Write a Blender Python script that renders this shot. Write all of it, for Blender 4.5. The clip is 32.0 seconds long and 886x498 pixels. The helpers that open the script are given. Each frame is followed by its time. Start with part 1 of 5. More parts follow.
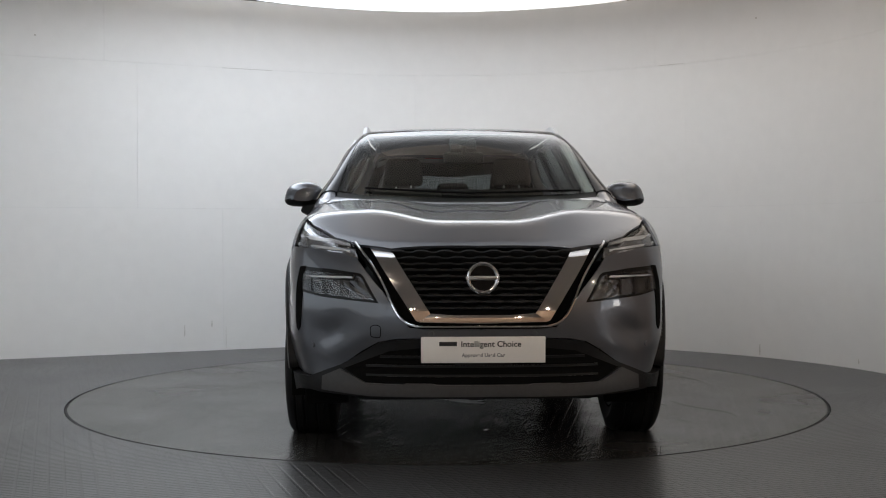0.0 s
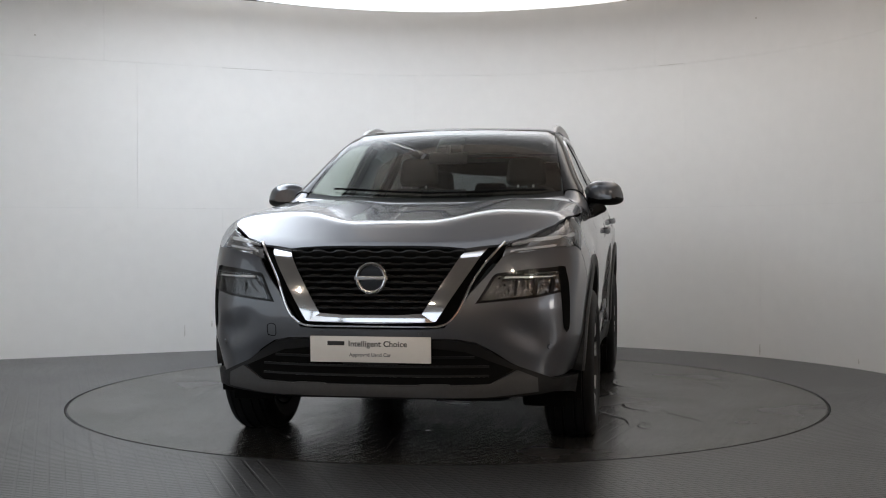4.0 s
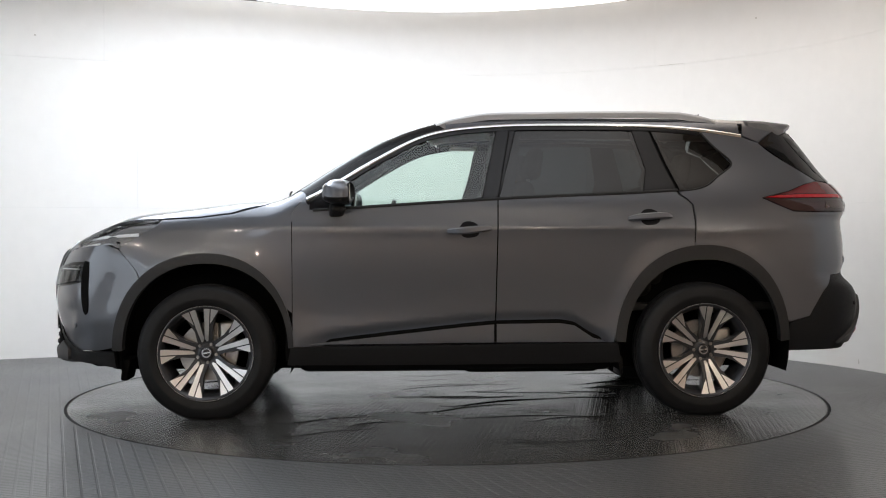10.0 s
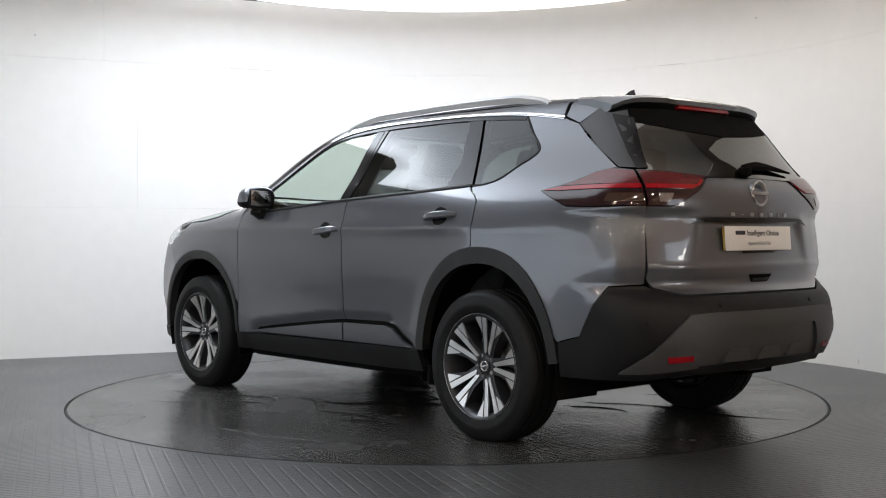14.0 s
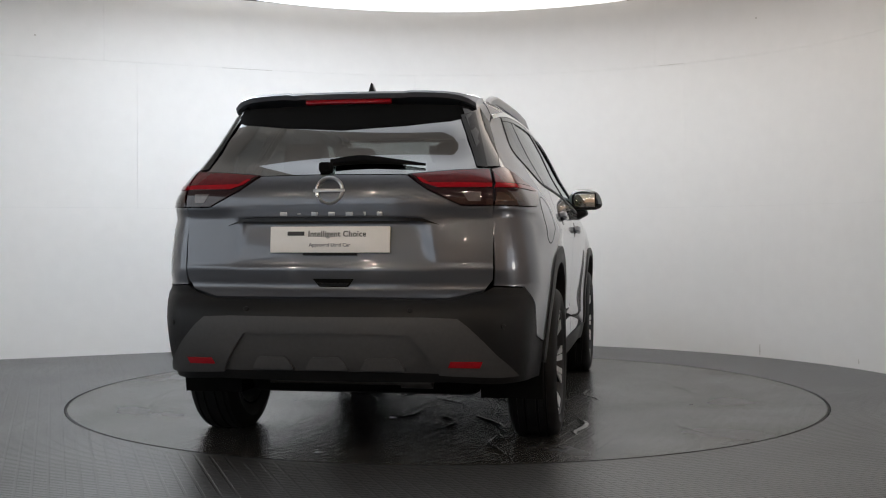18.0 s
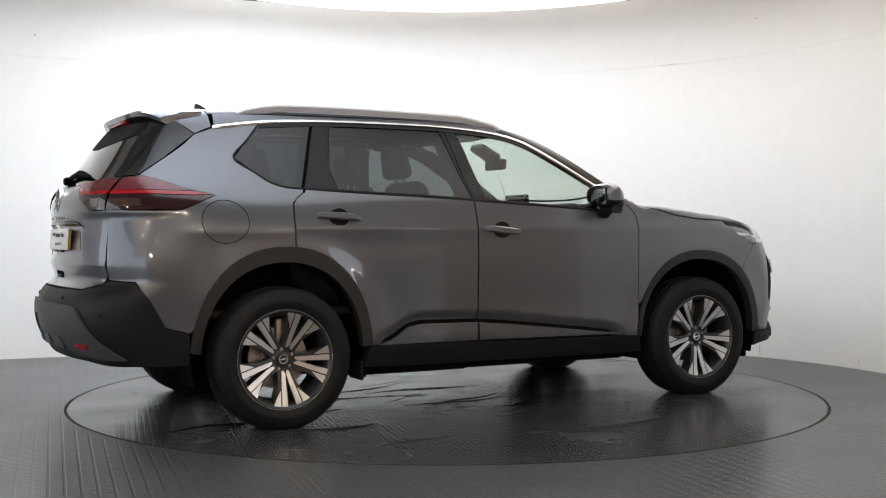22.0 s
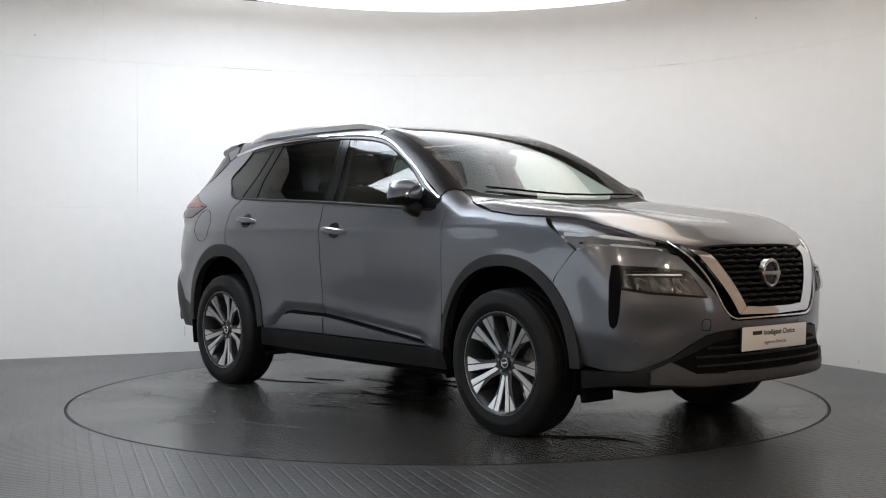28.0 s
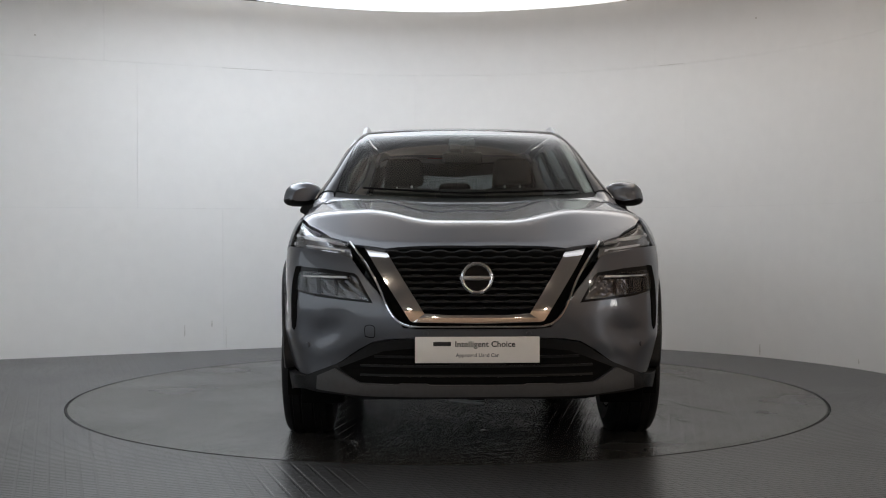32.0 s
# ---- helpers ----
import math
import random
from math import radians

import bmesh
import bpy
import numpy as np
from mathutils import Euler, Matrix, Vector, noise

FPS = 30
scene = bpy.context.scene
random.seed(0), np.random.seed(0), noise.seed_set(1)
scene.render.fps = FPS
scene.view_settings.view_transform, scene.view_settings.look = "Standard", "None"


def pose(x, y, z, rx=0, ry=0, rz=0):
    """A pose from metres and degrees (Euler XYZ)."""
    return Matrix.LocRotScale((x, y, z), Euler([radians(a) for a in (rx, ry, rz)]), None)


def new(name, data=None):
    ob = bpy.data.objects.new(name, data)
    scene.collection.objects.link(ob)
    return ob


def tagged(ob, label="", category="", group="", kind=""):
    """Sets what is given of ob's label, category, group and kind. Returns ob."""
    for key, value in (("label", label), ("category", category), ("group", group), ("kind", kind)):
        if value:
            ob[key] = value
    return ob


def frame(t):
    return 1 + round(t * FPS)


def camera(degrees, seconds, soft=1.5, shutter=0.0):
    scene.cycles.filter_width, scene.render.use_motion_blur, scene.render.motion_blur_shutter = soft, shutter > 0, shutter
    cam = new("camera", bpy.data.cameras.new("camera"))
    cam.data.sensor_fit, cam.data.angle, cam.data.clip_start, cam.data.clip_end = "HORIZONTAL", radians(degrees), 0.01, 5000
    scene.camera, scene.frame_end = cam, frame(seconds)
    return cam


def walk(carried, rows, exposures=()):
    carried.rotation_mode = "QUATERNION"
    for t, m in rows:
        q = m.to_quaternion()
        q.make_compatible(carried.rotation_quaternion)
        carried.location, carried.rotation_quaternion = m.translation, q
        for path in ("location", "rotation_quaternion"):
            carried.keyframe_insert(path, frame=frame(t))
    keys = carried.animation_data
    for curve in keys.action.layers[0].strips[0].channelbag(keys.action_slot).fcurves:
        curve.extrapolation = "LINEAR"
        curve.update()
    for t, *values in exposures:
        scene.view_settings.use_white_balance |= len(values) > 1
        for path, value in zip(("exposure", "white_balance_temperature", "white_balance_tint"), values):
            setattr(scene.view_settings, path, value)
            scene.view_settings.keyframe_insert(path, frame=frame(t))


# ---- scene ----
# ---- camera: stands still before the turntable ----
cam = camera(42.33, 32.0, soft=1.05)
EYE = pose(0, -7.1625, 0.9866, 90 - 0.7032, 0, 0.1798) @ pose(0, 0, 0, 0, 0, -0.126)
walk(cam, [(0, EYE), (32.0, EYE)], exposures=[(0, -0.65), (2.5, -0.65), (5, -0.52), (6, -0.44), (7, -0.10), (9, 0.18), (11, 0.20), (13, 0.12), (16, -0.22), (17, -0.36), (18, -0.32), (19, -0.10), (20, 0.04), (21, 0.18), (23, 0.26), (25.5, 0.18), (28, -0.10), (30, -0.45), (32, -0.65)])

# ---- light: a luminous ring in the ceiling, unseen added daylight panels, spots in the room behind ----
world = bpy.data.worlds.new("world")
world.use_nodes = True
world.node_tree.nodes["Background"].inputs[0].default_value = (0.9, 0.95, 1.0, 1)
world.node_tree.nodes["Background"].inputs[1].default_value = 0.02
scene.world = world
RING_GLOW, PANEL_GLOW, SPOT_GLOW, SLIT_GLOW = 4.6, 1.2, 560.0, 15.0


# ---- materials ----
def nodes_of(name):
    m = bpy.data.materials.new(name)
    m.use_nodes = True
    t = m.node_tree
    return m, t.nodes, t.links, t.nodes["Principled BSDF"]


def mat(name, base, rough=.5, metal=0., coat=0., spec=.5, vary=.12, grain=60., stain=3., bump=0., bump_scale=300., rough_vary=.1):
    """A surface with its colour varied at a fine and a broad scale, uneven gloss and fine relief."""
    m, n, l, b = nodes_of(name)
    tc = n.new("ShaderNodeTexCoord")
    fine, broad = n.new("ShaderNodeTexNoise"), n.new("ShaderNodeTexNoise")
    fine.inputs["Scale"].default_value, broad.inputs["Scale"].default_value = grain, stain
    fine.inputs["Detail"].default_value = broad.inputs["Detail"].default_value = 4
    for t in (fine, broad):
        l.new(tc.outputs["Object"], t.inputs["Vector"])
    add = n.new("ShaderNodeMath")
    add.operation = "ADD"
    l.new(fine.outputs["Fac"], add.inputs[0]), l.new(broad.outputs["Fac"], add.inputs[1])
    ramp = n.new("ShaderNodeMapRange")
    ramp.inputs["From Min"].default_value, ramp.inputs["From Max"].default_value = .6, 1.4
    ramp.inputs["To Min"].default_value, ramp.inputs["To Max"].default_value = 1 - vary, 1 + vary
    l.new(add.outputs[0], ramp.inputs[0])
    mul = n.new("ShaderNodeVectorMath")
    mul.operation = "SCALE"
    mul.inputs[0].default_value = base
    l.new(ramp.outputs[0], mul.inputs["Scale"])
    l.new(mul.outputs[0], b.inputs["Base Color"])
    rr = n.new("ShaderNodeMapRange")
    rr.inputs["From Min"].default_value, rr.inputs["From Max"].default_value = .3, .7
    rr.inputs["To Min"].default_value, rr.inputs["To Max"].default_value = rough * (1 - rough_vary), rough * (1 + rough_vary)
    l.new(broad.outputs["Fac"], rr.inputs[0])
    l.new(rr.outputs[0], b.inputs["Roughness"])
    b.inputs["Metallic"].default_value = metal
    b.inputs["Coat Weight"].default_value, b.inputs["Coat Roughness"].default_value = coat, .02
    b.inputs["Specular IOR Level"].default_value = spec
    if bump:
        bt, bp = n.new("ShaderNodeTexNoise"), n.new("ShaderNodeBump")
        bt.inputs["Scale"].default_value, bp.inputs["Strength"].default_value, bp.inputs["Distance"].default_value = bump_scale, bump, .002
        l.new(tc.outputs["Object"], bt.inputs["Vector"]), l.new(bt.outputs["Fac"], bp.inputs["Height"]), l.new(bp.outputs[0], b.inputs["Normal"])
    return m


def glow(name, colour, strength):
    m, n, l, b = nodes_of(name)
    b.inputs["Base Color"].default_value = (*colour, 1)
    b.inputs["Emission Color"].default_value, b.inputs["Emission Strength"].default_value = (*colour, 1), strength
    return m


def glass(name, tint, gloss=1.0):
    """Thin tinted pane: clear through, with a mirror gloss that grows to grazing."""
    m, n, l, b = nodes_of(name)
    n.remove(b)
    tr, gl, lw, mx = n.new("ShaderNodeBsdfTransparent"), n.new("ShaderNodeBsdfGlossy"), n.new("ShaderNodeLayerWeight"), n.new("ShaderNodeMixShader")
    tr.inputs[0].default_value = (*tint, 1)
    gl.inputs["Roughness"].default_value = .01
    lw.inputs["Blend"].default_value = .5
    pw, k = n.new("ShaderNodeMath"), n.new("ShaderNodeMath")
    pw.operation, pw.inputs[1].default_value = "POWER", 4.5
    k.operation, k.inputs[1].default_value, k.inputs[2].default_value = "MULTIPLY_ADD", .9 * min(gloss, 1.0), .055 * gloss
    l.new(lw.outputs["Facing"], pw.inputs[0]), l.new(pw.outputs[0], k.inputs[0])
    l.new(k.outputs[0], mx.inputs[0]), l.new(tr.outputs[0], mx.inputs[1]), l.new(gl.outputs[0], mx.inputs[2])
    l.new(mx.outputs[0], n["Material Output"].inputs["Surface"])
    return m


def paint_grey():
    m = mat("grey_metallic_paint", (.100, .106, .122), .33, .56, 1.0, .5, vary=.03, grain=900, stain=1.2, rough_vary=.04)
    m.node_tree.nodes["Principled BSDF"].inputs["Coat IOR"].default_value = 1.5
    return m


def add_tread(m, turn, height, gap_dark, ripple=0.):
    """Columns of short raised crosswise bars, with the gaps between them coloured darker."""
    n, l, b = m.node_tree.nodes, m.node_tree.links, m.node_tree.nodes["Principled BSDF"]
    tc, mp, bp = n.new("ShaderNodeTexCoord"), n.new("ShaderNodeMapping"), n.new("ShaderNodeBump")
    l.new(tc.outputs["Object"], mp.inputs["Vector"])
    mp.inputs["Rotation"].default_value = (0, 0, radians(turn))
    ck = n.new("ShaderNodeTexBrick")
    ck.inputs["Scale"].default_value, ck.inputs["Mortar Size"].default_value, ck.inputs["Mortar Smooth"].default_value = 1, .0075, .55
    ck.inputs["Brick Width"].default_value, ck.inputs["Row Height"].default_value = .062, .031
    ck.offset = .0
    l.new(mp.outputs[0], ck.inputs["Vector"])
    bp.inputs["Strength"].default_value, bp.inputs["Distance"].default_value, bp.invert = 1.0, height, True
    l.new(ck.outputs["Fac"], bp.inputs["Height"]), l.new(bp.outputs[0], b.inputs["Normal"])
    if ripple:
        nz, b2 = n.new("ShaderNodeTexNoise"), n.new("ShaderNodeBump")
        nz.inputs["Scale"].default_value, nz.inputs["Detail"].default_value = 3.2, 2
        b2.inputs["Strength"].default_value, b2.inputs["Distance"].default_value = ripple, .02
        l.new(tc.outputs["Object"], nz.inputs["Vector"]), l.new(nz.outputs["Fac"], b2.inputs["Height"]), l.new(b2.outputs[0], bp.inputs["Normal"])
    scale = next(x for x in n if x.type == "VECT_MATH")
    gap_tone, mul = n.new("ShaderNodeMath"), n.new("ShaderNodeVectorMath")
    gap_tone.operation, gap_tone.inputs[1].default_value, gap_tone.inputs[2].default_value = "MULTIPLY_ADD", -gap_dark, 1.0
    mul.operation = "SCALE"
    l.new(ck.outputs["Fac"], gap_tone.inputs[0]), l.new(scale.outputs[0], mul.inputs[0]), l.new(gap_tone.outputs[0], mul.inputs["Scale"])
    l.new(mul.outputs[0], b.inputs["Base Color"])
    return m


def tread_floor(name, base, rough):
    """Dark rubber sheet with a fine raised tread."""
    return add_tread(mat(name, base, rough, 0, 0, .5, vary=.10, grain=9, stain=1.3, rough_vary=.10), -19, .0015, .26)


def worn_rubber(name, base, rough):
    """The same sheet, dusty and scuffed, with faint ripples."""
    return add_tread(mat(name, base, rough, 0, 0, .5, vary=.42, grain=11, stain=1.4, rough_vary=.22), 12, .0008, .26, .15)


PAINT = paint_grey()
BLACK = mat("black_grained_plastic", (.0095, .0095, .010), .46, spec=.19, bump=.25, bump_scale=700)
SATIN = mat("dark_grey_satin_plastic", (.055, .055, .057), .48, spec=.28, bump=.1, bump_scale=700)
PIANO = mat("gloss_black_trim", (.008, .008, .009), .16, spec=.22, vary=.05)
FIN = mat("black_fin_trim", (.006, .006, .007), .06, spec=.5, vary=.05)
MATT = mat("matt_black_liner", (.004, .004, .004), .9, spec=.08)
CHROME = mat("bright_chrome", (.82, .82, .83), .06, 1, vary=.02)
RAIL = mat("satin_silver_rail", (.50, .50, .51), .38, .35, vary=.04)
SILVER = mat("satin_silver", (.62, .62, .63), .28, 1, vary=.04)
MACHINED = mat("machined_alloy", (.66, .655, .65), .36, 1, vary=.05, grain=200)
DARKALLOY = mat("dark_grey_alloy", (.035, .036, .04), .35, .4, vary=.08)
CLAD = mat("grained_arch_plastic", (.020, .020, .021), .5, spec=.32, bump=.25, bump_scale=700)
RUBBER = mat("tyre_rubber", (.009, .009, .0095), .55, spec=.18, vary=.2, grain=30, bump=.15, bump_scale=200)
STEEL = mat("worn_brake_steel", (.36, .34, .32), .38, .9, vary=.2, grain=40)
RUST = mat("rusty_exhaust_steel", (.085, .078, .072), .5, .6, vary=.3, grain=25)
LAMPGREY = mat("smoky_lamp_bowl", (.30, .30, .31), .25, .7, vary=.1)
CLOTH = mat("black_seat_cloth", (.030, .029, .028), .9, spec=.2, vary=.2, grain=120, bump=.4, bump_scale=500)
TRIM_IN = mat("black_interior_plastic", (.016, .016, .016), .6, spec=.35)
HEADLINE = mat("pale_headlining", (.40, .38, .35), .95, spec=.1)
CLEAR = glass("green_tinted_glass", (.74, .84, .79))
SHIELD = glass("windscreen_glass", (.80, .84, .80), .95)
LETTER = mat("dull_silver_letters", (.36, .36, .37), .4, .9, vary=.05)
REARGLASS = glass("rear_privacy_glass", (.16, .18, .19), 5.6)
PRIVACY = glass("dark_privacy_glass", (.105, .122, .125), .9)
LENS = glass("clear_lamp_lens", (.93, .94, .95), .8)
REDLENS = mat("red_lamp_lens", (.30, .004, .010), .10, coat=.4, vary=.15, grain=50)
REDTOP = mat("dull_red_lamp_lens", (.105, .012, .016), .12, coat=.5, vary=.2, grain=40)
AMBER = mat("smoked_amber_lens", (.05, .026, .018), .12, coat=.6, vary=.2, grain=60)
DARKLENS = mat("smoked_lamp_lens", (.022, .006, .008), .08, coat=.4, vary=.3, grain=40)
REFLECTOR = mat("lamp_reflector", (.09, .09, .093), .22, 1, vary=.5, grain=70, stain=45)
GUIDE = mat("pale_light_guide", (.72, .73, .75), .2, coat=.6, vary=.05)
REVERSE = mat("grey_reverse_lens", (.12, .10, .10), .1, coat=1, vary=.2, grain=60)
PLATE_F = mat("white_plate", (.80, .78, .76), .35, coat=.3, vary=.02)
PLATE_Y = mat("ochre_plate_edge", (.45, .30, .06), .4)
INK = mat("black_ink", (.02, .02, .022), .5)
INK2 = mat("grey_ink", (.20, .20, .21), .5)
WALLMAT = mat("white_wall_paint", (.80, .795, .78), .6, spec=.3, vary=.025, grain=9, stain=.8, bump=.05, bump_scale=40)
MARK = mat("paint_run", (.57, .55, .52), .6, vary=.25, grain=60, stain=20)
JOINT = mat("shadow_joint", (.62, .61, .60), .9)
CEIL = mat("ceiling_paint", (.42, .38, .34), .8, spec=.2, vary=.05)
BROWN = mat("brown_room_wall", (.50, .37, .28), .7, spec=.3, vary=.15, grain=5, stain=.6)
FLOOR = tread_floor("rubber_tread_floor", (.056, .057, .060), .30)
TABLE = worn_rubber("worn_rubber_turntable", (.040, .039, .038), .24)
GROOVE = mat("black_joint", (.006, .006, .006), .6)
GLOW_RING = glow("lit_ring_diffuser", (1.0, .965, .93), RING_GLOW)


def warm_to_right(m):
    """The ring's glow runs from strong cool white on one side to dim and warm on the other."""
    n, l, b = m.node_tree.nodes, m.node_tree.links, m.node_tree.nodes["Principled BSDF"]
    tc, sep, mr, rp = n.new("ShaderNodeTexCoord"), n.new("ShaderNodeSeparateXYZ"), n.new("ShaderNodeMapRange"), n.new("ShaderNodeValToRGB")
    l.new(tc.outputs["Object"], sep.inputs[0])
    l.new(sep.outputs["X"], mr.inputs[0])
    mr.inputs["From Min"].default_value, mr.inputs["From Max"].default_value = -2.5, 2.4
    # far left end boosted to brighten the wall's top and the side glass
    rp.color_ramp.elements[0].color, rp.color_ramp.elements[1].color = (3.9, 4.2, 4.6, 1), (.37, .285, .20, 1)
    rp.color_ramp.elements.new(.14).color = (1.55, 1.70, 1.90, 1)
    l.new(mr.outputs[0], rp.inputs[0])
    l.new(rp.outputs[0], b.inputs["Emission Color"])
    my = n.new("ShaderNodeMapRange")  # the glow drops to about a third towards the open room
    my.inputs["From Min"].default_value, my.inputs["From Max"].default_value = -1.6, .6
    my.inputs["To Min"].default_value, my.inputs["To Max"].default_value = .34 * RING_GLOW, RING_GLOW
    l.new(sep.outputs["Y"], my.inputs[0])
    ln, fade, mul = n.new("ShaderNodeVectorMath"), n.new("ShaderNodeValToRGB"), n.new("ShaderNodeMath")  # the diffuser is brightest along the middle of the ring
    ln.operation, mul.operation = "LENGTH", "MULTIPLY"
    flat = n.new("ShaderNodeCombineXYZ")
    l.new(sep.outputs["X"], flat.inputs[0]), l.new(sep.outputs["Y"], flat.inputs[1]), l.new(flat.outputs[0], ln.inputs[0])
    mr2 = n.new("ShaderNodeMapRange")
    mr2.inputs["From Min"].default_value, mr2.inputs["From Max"].default_value = .8, 2.5
    l.new(ln.outputs["Value"], mr2.inputs[0]), l.new(mr2.outputs[0], fade.inputs[0])
    fade.color_ramp.interpolation = "EASE"
    e = fade.color_ramp.elements
    e[0].color, e[1].color = (.06, .06, .06, 1), (.5, .5, .5, 1)
    e.new(.66).color = (1, 1, 1, 1)
    e.new(.82).color = (1, 1, 1, 1)
    l.new(my.outputs[0], mul.inputs[0]), l.new(fade.outputs[0], mul.inputs[1]), l.new(mul.outputs[0], b.inputs["Emission Strength"])


warm_to_right(GLOW_RING)
# unseen glowing panels, added for cool daylight on the wall and car
GLOW_SIDE = glow("side_daylight_panel", (.82, .91, 1.0), PANEL_GLOW)
GLOW_FAR = glow("far_daylight_panel", (.80, .88, 1.0), 1.8)
GLOW_SOUTH = glow("south_daylight_panel", (.80, .89, 1.0), 1.5)
GLOW_SPOT = glow("lit_spot_lamp", (1.0, .86, .70), SPOT_GLOW)
GLOW_SLIT = glow("lit_panel", (1.0, .97, .93), SLIT_GLOW)


# ---- building tools ----
def link(name, data, material, parent=None, label=""):
    if isinstance(data, bmesh.types.BMesh):
        bm, data = data, bpy.data.meshes.new(name)
        bm.to_mesh(data)
        bm.free()
    if not data.materials:
        data.materials.append(material)
    ob = new(name, data)
    if parent is not None:
        ob.parent = parent
    if label:
        ob["label"] = label
    return ob


part = link


def smooth(me, angle=None):
    me.polygons.foreach_set("use_smooth", [True] * len(me.polygons))
    if angle:
        me.set_sharp_from_angle(angle=radians(angle))
    return me


def mesh_of(name, verts, faces, soft=True, sharp=None):
    me = bpy.data.meshes.new(name)
    me.from_pydata([tuple(map(float, v)) for v in verts], [], faces)
    if soft:
        smooth(me, sharp)
    return me


def box(name, sx, sy, sz, m=None, bevel=.01, seg=2, taper=None):
    """A bevelled block of that size about its middle, moved by m. taper: scales of the top face in x and y."""
    bm = bmesh.new()
    bmesh.ops.create_cube(bm, size=1)
    for v in bm.verts:
        k = taper if taper and v.co.z > 0 else (1, 1)
        v.co = Vector((v.co.x * sx * k[0], v.co.y * sy * k[1], v.co.z * sz))
    if bevel:
        bmesh.ops.bevel(bm, geom=bm.edges[:], offset=bevel, segments=seg, profile=.5, affect="EDGES", clamp_overlap=True)
    if m is not None:
        bm.transform(m)
    me = bpy.data.meshes.new(name)
    bm.to_mesh(me)
    bm.free()
    return smooth(me, 40)


def lathe(name, profile, n=48, axis="x"):
    """A turned form: (radius, height along the axis) round it."""
    verts, faces, k = [], [], len(profile)
    for i in range(n):
        a = 2 * math.pi * i / n
        for r, h in profile:
            c, s = r * math.cos(a), r * math.sin(a)
            verts.append((h, c, s) if axis == "x" else (c, s, h))
    for i in range(n):
        for j in range(k - 1):
            a, b = i * k + j, ((i + 1) % n) * k + j
            faces.append((a, a + 1, b + 1, b) if axis == "x" else (a, b, b + 1, a + 1))
    return mesh_of(name, verts, faces, True, 35)


def sweep(name, path, normals, section, closed_ends=True, sharp=40, taper=None):
    """A bar of that section (across, out) along a path with its outward normals."""
    path, normals = np.asarray(path, float), np.asarray(normals, float)
    t = np.gradient(path, axis=0)
    t /= np.linalg.norm(t, axis=1, keepdims=True)
    b = np.cross(t, normals)
    b /= np.linalg.norm(b, axis=1, keepdims=True)
    n = np.cross(b, t)
    k, verts, faces = len(section), [], []
    for i in range(len(path)):
        s = taper[i] if taper is not None else 1
        for u, w in section:
            verts.append(path[i] + b[i] * u * s + n[i] * w * s)
    for i in range(len(path) - 1):
        for j in range(k):
            a, c = i * k + j, i * k + (j + 1) % k
            faces.append((a, c, c + k, a + k))
    if closed_ends:
        faces += [tuple(range(k - 1, -1, -1)), tuple(range((len(path) - 1) * k, len(path) * k))]
    me = mesh_of(name, verts, faces, True, sharp)
    bm = bmesh.new()
    bm.from_mesh(me)
    bmesh.ops.recalc_face_normals(bm, faces=bm.faces[:])
    bm.to_mesh(me)
    bm.free()
    return me


def round_section(r, n=8, flat=1.0):
    return [(r * math.cos(2 * math.pi * i / n), flat * r * math.sin(2 * math.pi * i / n)) for i in range(n)]


def mirrored(me):
    """The same mesh on the other side of the car."""
    co = np.empty(len(me.vertices) * 3)
    me.vertices.foreach_get("co", co)
    co = co.reshape(-1, 3) * (-1, 1, 1)
    out = bpy.data.meshes.new(me.name)
    out.from_pydata(co.tolist(), [], [tuple(reversed(p.vertices)) for p in me.polygons])
    if me.has_custom_normals:
        vn = np.zeros((len(co), 3))
        for lp, nn in zip(me.loops, me.corner_normals):
            vn[lp.vertex_index] = nn.vector
        smooth(out)
        out.normals_split_custom_set_from_vertices((vn * (-1, 1, 1)).tolist())
    else:
        smooth(out, 40)
    return out


# ---- the setting ----
def arc(radius, a0, a1, n):
    return [(radius * math.cos(radians(a0 + (a1 - a0) * i / n)), radius * math.sin(radians(a0 + (a1 - a0) * i / n))) for i in range(n + 1)]


R_WALL, WALL_TOP, TABLE_R = 3.225, 3.02, 2.273
A_END, A_TAN = -28.0, 114.0


def wall_at(s):
    """Plan point and inward normal of the wall, s metres from where the arc passes behind the middle (90 degrees)."""
    a = 90 + math.degrees(s / R_WALL)
    if a <= A_TAN:
        c = Vector((math.cos(radians(a)), math.sin(radians(a))))
        return c * R_WALL, -c
    c = Vector((math.cos(radians(A_TAN)), math.sin(radians(A_TAN))))
    d = Vector((-c.y, c.x))
    return c * R_WALL + d * (s - radians(A_TAN - 90) * R_WALL), -c


def wall_board(s0, s1, z0, z1, depth=.018, gap=.0006):
    k = max(2, round((s1 - s0) / .12))
    verts, faces = [], []
    for i in range(k + 1):
        p, nn = wall_at(s0 + gap + (s1 - s0 - 2 * gap) * i / k)
        for d in (0, -depth):
            q = p - nn * (-d)
            verts += [(q.x, q.y, z0 + gap), (q.x, q.y, z1 - gap)]
    for i in range(k):
        a, b = 4 * i, 4 * i + 4
        faces += [(a, b, b + 1, a + 1), (a + 2, a + 3, b + 3, b + 2), (a + 1, b + 1, b + 3, a + 3), (a, a + 2, b + 2, b)]
    faces += [(0, 1, 3, 2), (4 * k, 4 * k + 2, 4 * k + 3, 4 * k + 1)]
    return mesh_of("board", verts, faces, True, 30)


